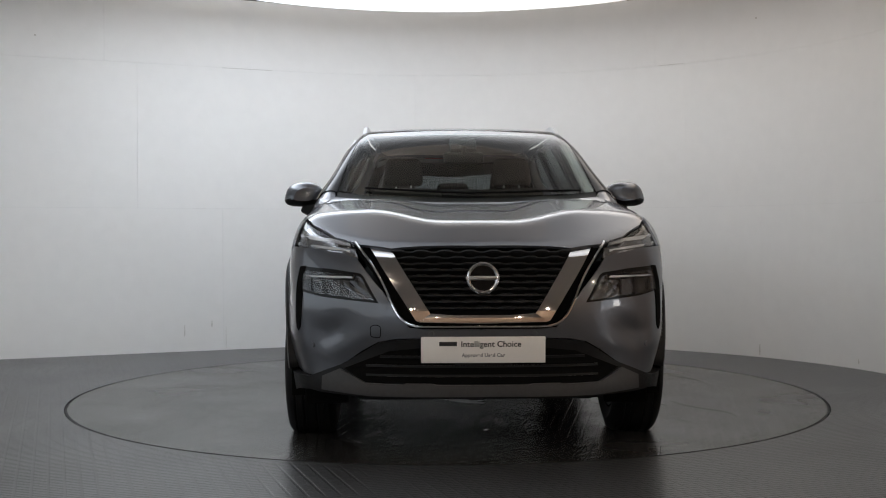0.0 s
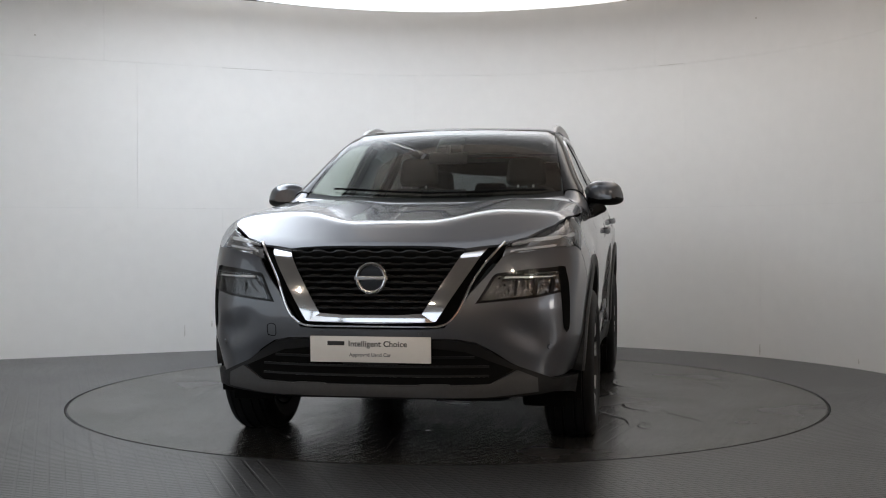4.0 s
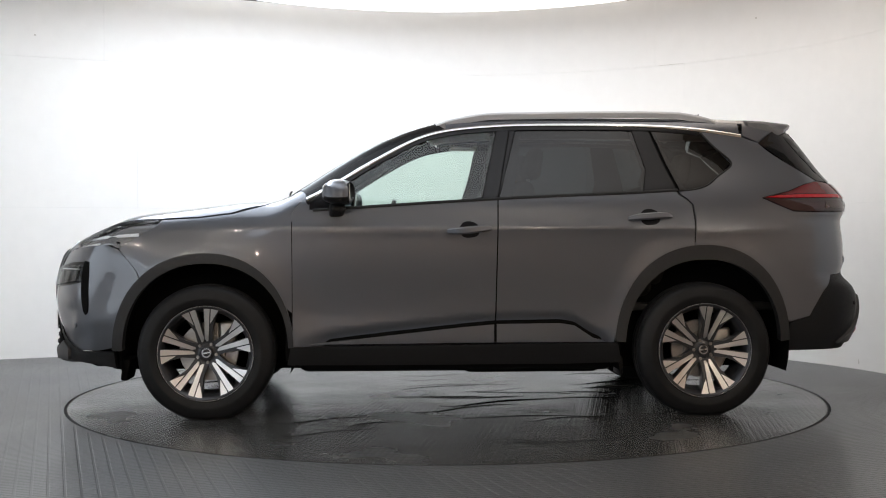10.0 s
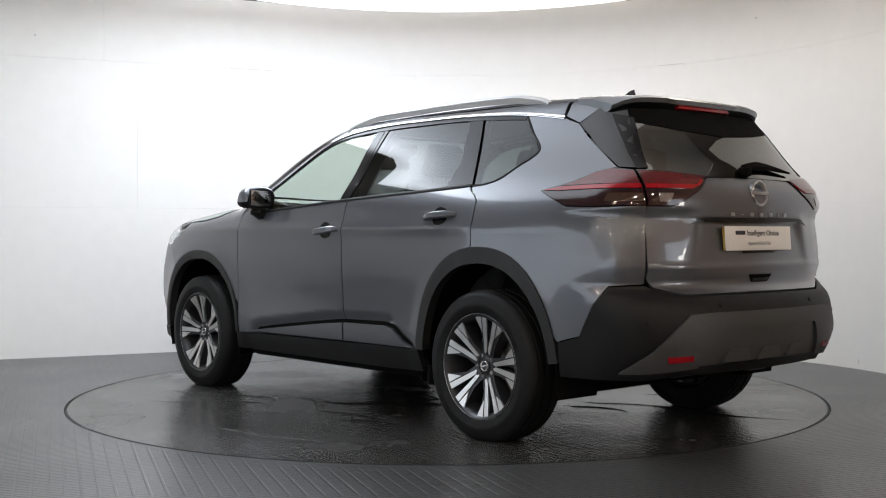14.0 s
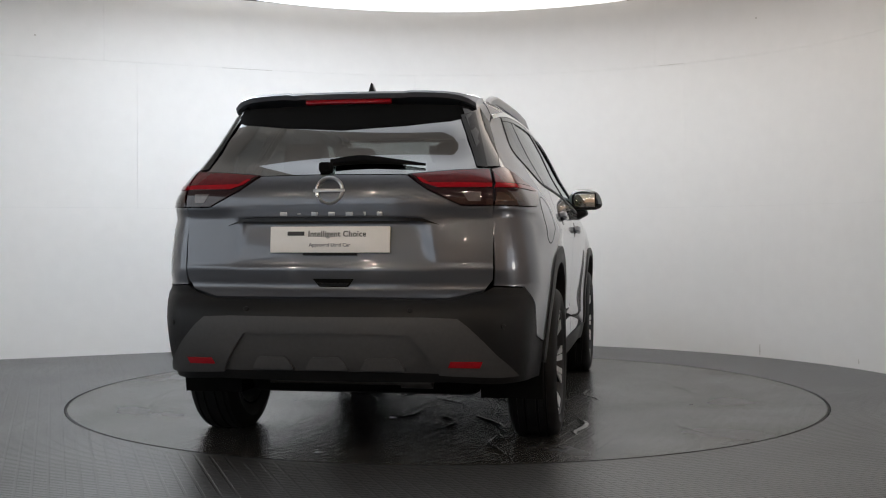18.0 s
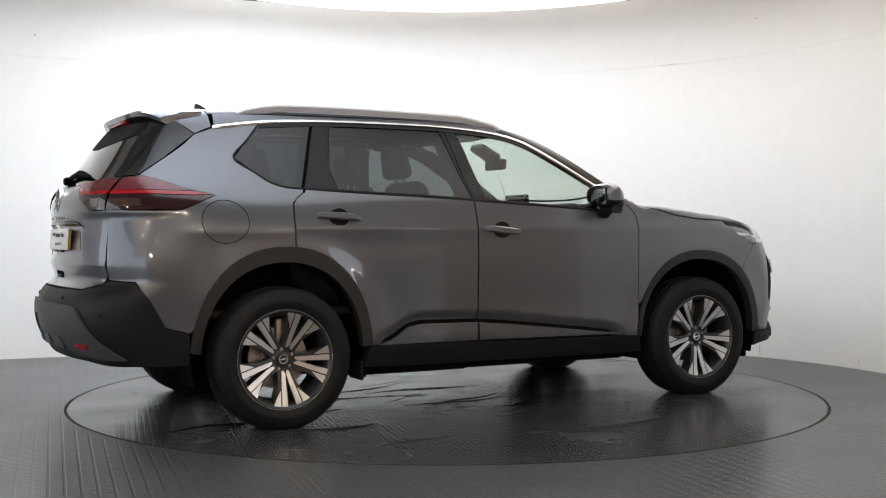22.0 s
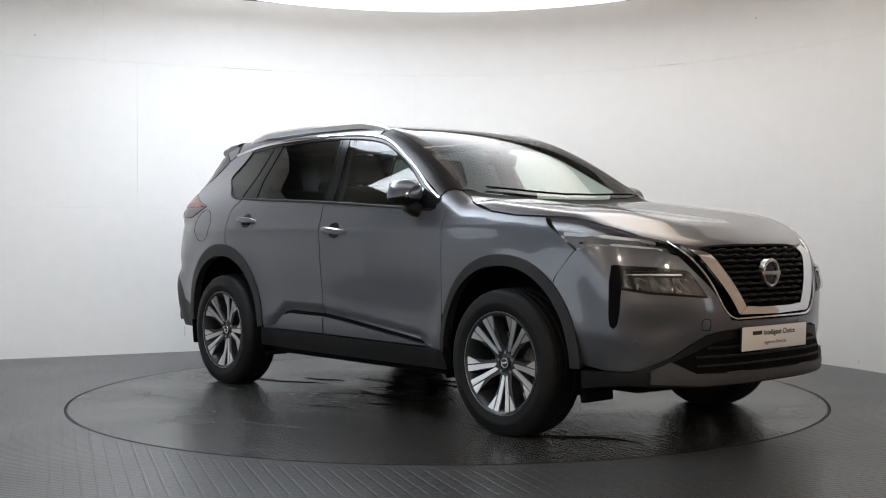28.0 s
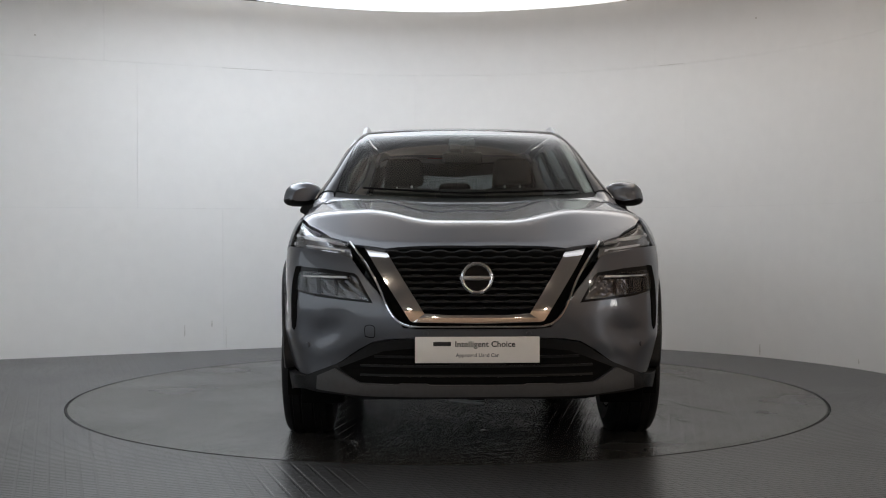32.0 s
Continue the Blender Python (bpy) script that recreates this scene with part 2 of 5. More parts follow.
def slab(name, outline, z0, z1, material, **tags):
    """A flat plate over a plan outline."""
    n = len(outline)
    verts = [(x, y, z1) for x, y in outline] + [(x, y, z0) for x, y in outline]
    faces = [tuple(range(n)), tuple(range(2 * n - 1, n - 1, -1))] + [(i, i + n, (i + 1) % n + n, (i + 1) % n) for i in range(n)]
    return tagged(link(name, mesh_of(name, verts, faces, False), material), **tags)


def annulus(name, r0, r1, z0, z1, material, n=160, **tags):
    verts, faces = [], []
    for i in range(n):
        a = 2 * math.pi * i / n
        for r, z in ((r0, z1), (r1, z1), (r1, z0), (r0, z0)):
            verts.append((r * math.cos(a), r * math.sin(a), z))
    for i in range(n):
        a, b = 4 * i, 4 * ((i + 1) % n)
        for j in range(4):
            faces.append((a + j, a + (j + 1) % 4, b + (j + 1) % 4, b + j))
    return tagged(link(name, mesh_of(name, verts, faces, True, 30), material), **tags)


def setting():
    # floor: a sheet with a round hole for the turntable
    n, verts, faces = 160, [], []
    hole = TABLE_R + .008
    for i in range(n):
        a = 2 * math.pi * i / n
        c, s = math.cos(a), math.sin(a)
        verts += [(hole * c, hole * s, 0), (3.0 * c, 3.0 * s, 0), (30 * c, 30 * s, 0), (hole * c, hole * s, -.05)]
    for i in range(n):
        a, b = 4 * i, 4 * ((i + 1) % n)
        faces += [(a, a + 1, b + 1, b), (a + 1, a + 2, b + 2, b + 1), (a + 3, a, b, b + 3)]
    tagged(link("floor", mesh_of("floor", verts, faces, False), FLOOR), "dark grey rubber floor with a fine raised tread", "floor", kind="structure")
    slab("pit", arc(TABLE_R + .3, 0, 360, 96)[:-1], -.10, -.05, GROOVE, label="black pit under the turntable's rim", category="floor", kind="structure")
    # wall of curved boards
    s_end, s_left = radians(A_END - 90) * R_WALL, 7.0
    core = [wall_at(s_end + (s_left - s_end) * i / 120) for i in range(121)]
    path = [p + (-nn) * .02 for p, nn in core] + [p + (-nn) * .12 for p, nn in reversed(core)]
    wall = slab("wall_back", [(p.x, p.y) for p in path], 0, WALL_TOP - .002, JOINT, label="white painted curved backdrop wall of wide boards", category="wall", kind="structure")
    for z0, z1, s0, wide in ((.0, 1.217, -2.883, 2.452), (1.217, 2.429, .284, 2.452), (2.429, WALL_TOP, 3.0, 4.9)):
        cuts = sorted({s_end, s_left} | {s0 + wide * k for k in range(-6, 7) if s_end + .1 < s0 + wide * k < s_left - .1})
        for a, b in zip(cuts, cuts[1:]):
            link("board", wall_board(a, b, z0, z1), WALLMAT, wall)
    for s0, z0, z1, w in ((2.351, .130, .226, .004), (2.119, .205, .257, .005), (1.997, .020, .200, .0022), (-2.883, .018, .104, .005), (-3.863, .04, .075, .006), (-2.842, 2.715, 2.730, .008), (3.537, 2.598, 2.610, .010), (1.80, 2.424, 2.4275, .22), (-2.05, 2.430, 2.433, .12)):
        k, verts = 6, []
        for i in range(k + 1):  # thin runs and chips in the paint
            for sgn in (-1, 1):
                p, nn = wall_at(s0 + sgn * w * (1 if w > .05 else (1 - .6 * abs(i / k - .35))))
                verts.append((p.x + nn.x * .0015, p.y + nn.y * .0015, z0 + (z1 - z0) * i / k))
        link("paint_mark", mesh_of("paint_mark", verts, [(2 * i, 2 * i + 1, 2 * i + 3, 2 * i + 2) for i in range(k)]), MARK, wall, "grey-brown run in the paint")
    # ceiling with the lit ring
    annulus("ceiling_light", .80, 2.50, 2.865, 2.93, GLOW_RING, label="bright white luminous ring in the ceiling", category="ceiling light")
    slab("ceiling", [(-9, -15), (8, -15), (8, 7), (-9, 7)], 3.30, 3.40, CEIL, label="beige painted ceiling above the ring of light", category="ceiling", kind="structure")
    # the room behind the camera, unseen; laid out from what the paint reflects
    e = wall_at(s_end)[0]
    # wall_right's bend is added, out of view, to block most reflections of the screen
    for name, pts in (("wall_right", [(e.x, e.y), (e.x, e.y - .15), (2.98, -2.88), (7.2, -3.2), (7.2, -3.0), (3.1, -2.70)]), ("wall_east", [(7.0, -7.0), (7.0, -14), (7.2, -14), (7.2, -7.0)]), ("wall_pier", [(7.0, -6.0), (7.0, -7.0), (7.2, -7.0), (7.2, -6.0)]),
                      ("wall_south", [(-2.5, -14), (7.2, -14), (7.2, -14.2), (-2.5, -14.2)])):
        slab(name, pts, .5 if name == "wall_pier" else 0, 1.9 if name == "wall_pier" else 3.3, BROWN, label="unseen brown wall of the room behind", category="wall", kind="structure")
    slab("wall_sill", [(7.0, -3.2), (7.0, -7.0), (7.2, -7.0), (7.2, -3.2)], 0, .5, BROWN, label="low brown wall under the far daylight panel", category="wall", kind="structure")
    slab("wall_lintel", [(7.0, -3.2), (7.0, -7.0), (7.2, -7.0), (7.2, -3.2)], 1.9, 3.3, BROWN, label="brown wall over the far daylight panel", category="wall", kind="structure")
    slab("wall_reveal", [(7.0, -3.2), (7.0, -3.6), (7.2, -3.6), (7.2, -3.2)], .5, 1.9, BROWN, label="brown wall beside the far daylight panel", category="wall", kind="structure")
    slab("daylight_panel_far", [(7.05, -3.6), (7.05, -6.0), (7.1, -6.0), (7.1, -3.6)], .5, 1.9, GLOW_FAR, label="wide unseen glowing panel added for the bluish reflections on the right", category="window", kind="structure")
    q = wall_at(s_left)[0]
    x0 = q.x - .3
    W0 = -.6
    slab("wall_west_plain", [(x0, q.y + .1), (x0, W0), (x0 - .2, W0), (x0 - .2, q.y + .1)], 0, 3.3, WALLMAT, label="plain white wall beside the side daylight panel", category="wall", kind="structure")
    slab("wall_west", [(x0, W0), (x0, -13.4), (x0 - .2, -13.4), (x0 - .2, W0)], 0, .3, WALLMAT, label="low white wall under the side daylight panel", category="wall", kind="structure")
    slab("daylight_panel_side", [(x0 - .05, W0), (x0 - .05, -13.4), (x0 - .1, -13.4), (x0 - .1, W0)], .3, 3.2, GLOW_SIDE, label="wide unseen glowing panel added for cool daylight from the side", category="window", kind="structure")
    slab("wall_southwest", [(x0, -13.4), (x0, -14), (x0 - .2, -14), (x0 - .2, -13.4)], 0, 3.3, WALLMAT, label="white wall of the room behind", category="wall", kind="structure")
    for z0, z1, what in ((0, .3, "low white wall under the south daylight panel"), (3.15, 3.3, "white wall over the south daylight panel")):
        slab("wall_southend", [(x0, -14), (-2.5, -14), (-2.5, -14.2), (x0, -14.2)], z0, z1, WALLMAT, label=what, category="wall", kind="structure")
    # glowing panel added here to brighten what the doors reflect
    slab("daylight_panel_south", [(x0, -14.05), (-2.5, -14.05), (-2.5, -14.15), (x0, -14.15)], .3, 3.15, GLOW_SOUTH, label="tall unseen glowing panel added to brighten the door reflections", category="window", kind="structure")
    d, c = Vector((.16, .52)), Vector((5.22, -4.02))
    slab("screen_stand", [(c.x + .06, c.y + .2), (c.x + .09, c.y + .3), (c.x + .16, c.y + .28), (c.x + .13, c.y + .18)], 0, .50, BLACK, label="black stand under the display screen", category="stand")
    slab("lit_screen", [(c.x, c.y), (c.x + d.x, c.y + d.y), (c.x + d.x + .05, c.y + d.y - .03), (c.x + .05, c.y - .03)], .48, 1.22, GLOW_SLIT, label="bright white display screen hung in the room", category="screen")
    tube = box("ceiling_tube", .07, .15, .05, None, .012, 2)
    tube.materials.append(GLOW_SPOT)
    for x, y, turn in [(-3.6, -6.0, 20), (-1.4, -5.6, -15), (1.0, -6.0, 10), (3.4, -5.4, 75), (5.4, -5.6, 40), (-2.6, -9.0, 80), (.6, -9.4, 5), (3.4, -9.0, -30), (5.6, -9.2, 15), (-.8, -12.4, 85), (2.4, -12.4, 85)]:
        ob = tagged(link("ceiling_tube", tube, GLOW_SPOT), "short lit tube lamp under the ceiling", "ceiling lamp", group="tube lamps in the room behind")
        ob.matrix_basis = pose(x, y, 3.278, 0, 0, turn)


setting()

# ---- the car's outer form: forward is -y, left is +x, metres from the middle of the wheelbase ----
def spline(xs, ys, q):
    """Natural cubic through (xs, ys); ys may have trailing columns."""
    xs, ys, q = np.asarray(xs, float), np.asarray(ys, float), np.asarray(q, float)
    n, h = len(xs), np.diff(xs)
    A = np.eye(n)
    r = np.zeros_like(ys)
    for i in range(1, n - 1):
        A[i, i - 1:i + 2] = h[i - 1], 2 * (h[i - 1] + h[i]), h[i]
        r[i] = 6 * ((ys[i + 1] - ys[i]) / h[i] - (ys[i] - ys[i - 1]) / h[i - 1])
    m = np.linalg.solve(A, r)
    q = np.clip(q, xs[0], xs[-1])
    k = np.clip(np.searchsorted(xs, q) - 1, 0, n - 2)
    a, b, d = xs[k + 1] - q, q - xs[k], h[k]
    if ys.ndim > 1:
        a, b, d = a[..., None], b[..., None], d[..., None]
    return (m[k] * a ** 3 + m[k + 1] * b ** 3) / (6 * d) + (ys[k] / d - m[k] * d / 6) * a + (ys[k + 1] / d - m[k + 1] * d / 6) * b


SIDE_Y = (-2.3, -1.9, -1.35, -0.85, 0.0, 0.85, 1.35, 1.9, 2.3)
SIDE_Z = (0.25, 0.40, 0.55, 0.75, 0.95, 1.08, 1.19, 1.30, 1.45, 1.65)
SIDE_X = (
    (.69, .715, .725, .73, .715, .68, .66, .63, .57, .52),
    (.82, .845, .852, .857, .842, .795, .768, .730, .662, .592),
    (.85, .872, .880, .886, .878, .845, .805, .76, .70, .62),
    (.84, .872, .872, .883, .884, .866, .840, .782, .714, .62),
    (.84, .872, .872, .883, .888, .878, .860, .798, .729, .62),
    (.84, .872, .875, .886, .892, .888, .868, .810, .730, .62),
    (.86, .880, .886, .892, .894, .890, .860, .792, .698, .605),
    (.81, .842, .858, .872, .866, .853, .818, .740, .640, .56),
    (.76, .788, .806, .82, .812, .796, .756, .670, .588, .52))
FRONT_Z = (.20, .30, .42, .60, .75, .90, 1.05, 1.30, 1.7)
FRONT_Y = (-2.24, -2.300, -2.295, -2.310, -2.295, -2.245, -2.17, -2.0, -1.7)
REAR_Z = (.20, .34, .44, .58, .67, .715, .755, .80, .87, .95, 1.00, 1.06, 1.15, 1.22, 1.30, 1.45, 1.60, 1.75)
REAR_Y = (2.19, 2.30, 2.360, 2.392, 2.378, 2.345, 2.300, 2.305, 2.311, 2.312, 2.310, 2.308, 2.313, 2.285, 2.215, 2.105, 1.985, 1.86)
TOP_Y = (-2.5, -2.3, -2.2, -2.08, -1.98, -1.90, -1.80, -1.7, -1.42, -1.15, -1.07, -1.02, -.96, -.90, -.76, -.60, -.43, -.28, -.14, .02, .20, .53, 1.07, 1.64, 1.9, 2.2, 2.5)
TOP_Z = (.72, .875, .94, .990, 1.028, 1.051, 1.066, 1.078, 1.111, 1.142, 1.152, 1.166, 1.200, 1.240, 1.331, 1.430, 1.522, 1.588, 1.631, 1.656, 1.671, 1.681, 1.680, 1.663, 1.648, 1.62, 1.57)


def smax(a, b, k):
    h = np.maximum(k - np.abs(a - b), 0) / k
    return np.maximum(a, b) + h * h * k / 4


def field(p):
    """Below nought inside the car's closed outer form, above nought outside."""
    x, y, z = np.abs(p[..., 0]), p[..., 1], p[..., 2]
    rows = spline(SIDE_Z, np.array(SIDE_X).T, z)
    m = np.stack([spline(SIDE_Y, np.eye(len(SIDE_Y))[i], y) for i in range(len(SIDE_Y))], -1)
    side = x - (rows * m).sum(-1)
    side += .12 * .010 * (np.logaddexp(0, (z - 1.04) / .010) - np.logaddexp(0, (z - 1.20) / .010))  # the shoulder line
    tent = (z - 1.018) / .10
    side -= .014 * np.exp(-np.sqrt(tent ** 2 + .004) * 2.2) / (1 + np.exp(-(y + 1.25) / .12)) / (1 + np.exp((y - 1.75) / .10))  # the crease through the handles
    for cy, ry, rz in ((-1.3525, .495, .533), (1.3525, .487, .572)):  # the swell round each wheel arch
        rho = np.sqrt(((y - cy) / ry) ** 2 + ((z - .358) / rz) ** 2)
        side -= .012 * np.exp(-(np.maximum(rho - .98, 0) / .15) ** 2)
    front = spline(FRONT_Z, FRONT_Y, z) + .53 * x ** 3 - y
    rear = y - spline(REAR_Z, REAR_Y, z) + .18 * x ** 2 + .22 * x ** 6
    under = .015 * np.clip((1.106 - z) / .034, 0, 1) * np.clip((z - .88) / .18, 0, 1)  # the undercut below the tail lamps
    rear = rear + under * np.clip((x - .40) / .12, 0, 1)
    side = side + under * np.clip((y - 1.80) / .15, 0, 1)
    crown = .03 + .028 / (1 + np.exp(-(y + .98) / .05))
    u = np.clip((x - .16) / .34, 0, 1)
    lift = .042 * u * u * (3 - 2 * u) - .25 * np.maximum(x - .58, 0) ** 2
    nose = .942 + .43 * (y + 2.2 - .09 * x ** 2)
    flat = 1.0665 + .118 * (y + 1.80) + lift
    roof = np.where(y < -1.15, -smax(-nose, -flat, .022), spline(TOP_Y, TOP_Z, y) + lift / (1 + np.exp((y + 1.02) / .035)))
    slope = 1 + .12 / (1 + np.exp((y + .1) / .1)) / (1 + np.exp(-(y + 1.1) / .05))
    top = (z - roof + crown * x ** 2) / slope
    g = smax(side, front, .055)
    g = smax(g, rear, .14)
    return smax(g, top, .07)


def solve(o, d, far=1.7):
    """Along rays from inside the form, where it ends."""
    lo, hi = np.zeros(len(o)), np.full(len(o), far)
    for _ in range(34):
        mid = (lo + hi) / 2
        inside = field(o + d * mid[:, None]) < 0
        lo, hi = np.where(inside, mid, lo), np.where(inside, hi, mid)
    return o + d * ((lo + hi) / 2)[:, None]


def outward(p):
    e = 2e-3
    n = np.stack([field(p + e * np.eye(3)[i]) - field(p - e * np.eye(3)[i]) for i in range(3)], -1)
    return n / np.linalg.norm(n, axis=-1, keepdims=True)


def drape(mode, u, v):
    """Points of the form over flat coordinates. s: (y, z); f, r: (x, z); t: (x, y); c, k: (half the bearing round the front or rear corner, z)."""
    u, v = np.asarray(u, float), np.asarray(v, float)
    w = np.zeros_like(u)
    if mode == "s":
        o, d = (w, u, v), (w + 1, w, w)
    elif mode in "fr":
        s = -1 if mode == "f" else 1
        o, d = (u, w + 1.0 * s, v), (w, w + s, w)
    elif mode == "t":
        o, d = (u, v, w + .6), (w, w, w + 1)
    else:
        s = -1 if mode == "c" else 1
        o, d = (w + .30, w + 1.45 * s, v), (np.cos(u * 2), s * np.sin(u * 2), w)
    return solve(np.stack(o, -1), np.stack(d, -1))


def bearing(mode, *pts):
    """Flat corner coordinates of points given as ('s', y, z) or ('f' or 'r', x, z)."""
    out = []
    for kind, a, b in pts:
        p = drape(kind, [a], [b])[0]
        s = -1 if mode == "c" else 1
        out.append((math.atan2(s * p[1] - 1.45, p[0] - .30) / 2, b))
    return out
# ---- panels laid over the form ----
def fine(pts, step=.03):
    """A closed outline with its long edges divided."""
    out = []
    for (a, b), (c, d) in zip(pts, [*pts[1:], pts[0]]):
        k = max(1, math.ceil(math.hypot(c - a, d - b) / step))
        out += [(a + (c - a) * i / k, b + (d - b) * i / k) for i in range(k)]
    return out


def bent(pts, n=8):
    """An open curve through the points."""
    p = np.asarray(pts, float)
    s = np.concatenate([[0], np.cumsum(np.linalg.norm(np.diff(p, axis=0), axis=1))])
    q = np.linspace(0, s[-1], (len(p) - 1) * n + 1)
    return [tuple(r) for r in spline(s, p, q)]


def oval(cy, cz, ry0, ry1, rz, a0, a1, n=24):
    """Part of an arch: ry0 towards the front, ry1 towards the rear; bearings from the rear (0) over the top (90) to the front (180)."""
    out = []
    for i in range(n + 1):
        a = radians(a0 + (a1 - a0) * i / n)
        out.append((cy + (ry1 if math.cos(a) > 0 else ry0) * math.copysign(abs(math.cos(a)) ** .92, math.cos(a)), cz + rz * abs(math.sin(a)) ** .92 * (1 if math.sin(a) >= 0 else -1)))
    return out


def flat_cells(outline, cell):
    bm = bmesh.new()
    bm.faces.new([bm.verts.new((a, b, 0)) for a, b in outline])
    us, vs = [p[0] for p in outline], [p[1] for p in outline]
    for axis, vals in ((0, us), (1, vs)):
        k = int((max(vals) - min(vals)) / cell)
        for i in range(1, k + 1):
            co, no = [0, 0, 0], [0, 0, 0]
            co[axis], no[axis] = min(vals) + (max(vals) - min(vals)) * i / (k + 1) + 1.7e-5, 1
            bmesh.ops.bisect_plane(bm, geom=bm.verts[:] + bm.edges[:] + bm.faces[:], plane_co=co, plane_no=no, dist=1e-6)
    bm.verts.index_update()
    uv = np.array([v.co[:2] for v in bm.verts])
    faces = [[v.index for v in f.verts] for f in bm.faces]
    rim = [[v.index for v in e.verts] for e in bm.edges if e.is_boundary]
    bm.free()
    return uv, faces, rim


def shell(name, p, nrm, faces, rim, thick, roll=.004):
    """A sheet of points with rolled edges of that depth and exact outward normals."""
    n = len(p)
    total = 0.
    for f in faces:
        q = p[f] - p[f[0]]
        total += np.dot(np.cross(q[1:-1], q[2:]).sum(0), nrm[f[0]])
    if total < 0:
        faces = [f[::-1] for f in faces]
    ids = sorted({i for e in rim for i in e})
    at = {i: k for k, i in enumerate(ids)}
    m = len(ids)
    verts = np.concatenate([p, p[ids], p[ids] - nrm[ids] * thick])
    side = {}
    for f in faces:
        for i, j in zip(f, f[1:] + f[:1]):
            side[(i, j)] = True
    allf = list(faces)
    for i, j in rim:
        if (i, j) not in side:
            i, j = j, i
        allf.append((n + at[j], n + at[i], n + m + at[i], n + m + at[j]))
    me = bpy.data.meshes.new(name)
    me.from_pydata(verts.tolist(), [], allf)
    smooth(me)
    me.normals_split_custom_set_from_vertices(np.concatenate([nrm, np.zeros((2 * m, 3))]).tolist())
    return me


def skin(name, mode, outline, off=0., thick=.012, cell=.05, dent=None):
    """A panel: an outline in flat coordinates laid over the form, off metres proud of it."""
    uv, faces, rim = flat_cells(fine(outline), cell)
    p = drape(mode, uv[:, 0], uv[:, 1])
    nrm = outward(p)
    p = p + nrm * off
    if dent is not None:
        e, q = 2e-3, []
        for du, dv in ((e, 0), (-e, 0), (0, e), (0, -e)):
            a = drape(mode, uv[:, 0] + du, uv[:, 1] + dv)
            a = a + outward(a) * (off + dent(a)[:, None])
            q.append(a)
        p = p + nrm * dent(p)[:, None]
        made = np.cross(q[0] - q[1], q[2] - q[3])
        made /= np.linalg.norm(made, axis=1, keepdims=True)
        nrm = made * np.sign((made * nrm).sum(1, keepdims=True))
    return shell(name, p, nrm, faces, rim, thick)


def band(name, mode, c0, c1, off=0., thick=.02, rows=4, round_edge=.004, lip=0.):
    """A strip between two curves of equal count, laid over the form."""
    c0, c1 = np.array(c0, float), np.array(c1, float)
    n = len(c0)
    ks = np.linspace(0, 1, rows + 1)
    uv = np.concatenate([c0 + (c1 - c0) * k for k in ks])
    p = drape(mode, uv[:, 0], uv[:, 1])
    nrm = outward(p)
    o = np.repeat(off - round_edge * (np.abs(ks * 2 - 1) > .99) + lip * ks, n)
    p = p + nrm * o[:, None]
    faces = [[r * n + i, r * n + i + 1, (r + 1) * n + i + 1, (r + 1) * n + i] for r in range(rows) for i in range(n - 1)]
    rim = [[i, i + 1] for i in range(n - 1)] + [[rows * n + i, rows * n + i + 1] for i in range(n - 1)]
    rim += [[r * n, (r + 1) * n] for r in range(rows)] + [[r * n + n - 1, (r + 1) * n + n - 1] for r in range(rows)]
    return shell(name, p, nrm, faces, rim, thick)


def pair(name, me, material, parent, label=""):
    """The part on the car's left and its twin on the right."""
    a = link(name, me, material, parent, label)
    b = link(name, mirrored(me), material, parent, label)
    return a, b


def whole(half):
    """A symmetric outline from its left half, given from the middle round to the middle."""
    return list(half) + [(-a, b) for a, b in reversed(half) if abs(a) > 1e-6]


def on(mode, pts):
    p = drape(mode, [a for a, b in pts], [b for a, b in pts])
    return p, outward(p)


def trim_bar(name, mode, pts, width, proud, out=0., n=6, taper=None):
    """A thin bar that follows the form along points."""
    p, nr = on(mode, bent(pts, n))
    w = width / 2
    sec = [(-w, -.004), (w, -.004), (w, proud * .6), (w * .6, proud), (-w * .6, proud), (-w, proud * .6)]
    return sweep(name, p + nr * out, nr, sec)


car = tagged(new("car"), "dark grey metallic SUV with black cladding and alloy wheels", "car")
FY, RY, HZ, AXLE_Z = -1.3525, 1.3525, .358, .3545
ARCH_F = dict(cy=FY, cz=HZ, ry0=.500, ry1=.468, rz=.533)
ARCH_R = dict(cy=RY, cz=HZ, ry0=.492, ry1=.480, rz=.572)
ARCH_FI = dict(cy=FY, cz=HZ, ry0=.445, ry1=.440, rz=.478)
ARCH_RI = dict(cy=RY, cz=HZ, ry0=.435, ry1=.430, rz=.492)
BELT = [(-.78, 1.118), (-.50, 1.136), (-.246, 1.152), (.224, 1.180), (.60, 1.198), (1.02, 1.216), (1.22, 1.228)]
DLO = [(-.815, 1.180), (-.70, 1.241), (-.531, 1.346), (-.356, 1.447), (-.185, 1.532), (-.016, 1.574), (.15, 1.592), (.315, 1.602), (.60, 1.606), (1.10, 1.600), (1.397, 1.580), (1.640, 1.546)]


def span(path, a, b):
    """The stretch of a path between two y values, ends included."""
    ys, zs = [p[0] for p in path], [p[1] for p in path]
    at = lambda y: (y, float(np.interp(y, ys, zs)))
    return [at(a)] + [p for p in path if a + .02 < p[0] < b - .02] + [at(b)]


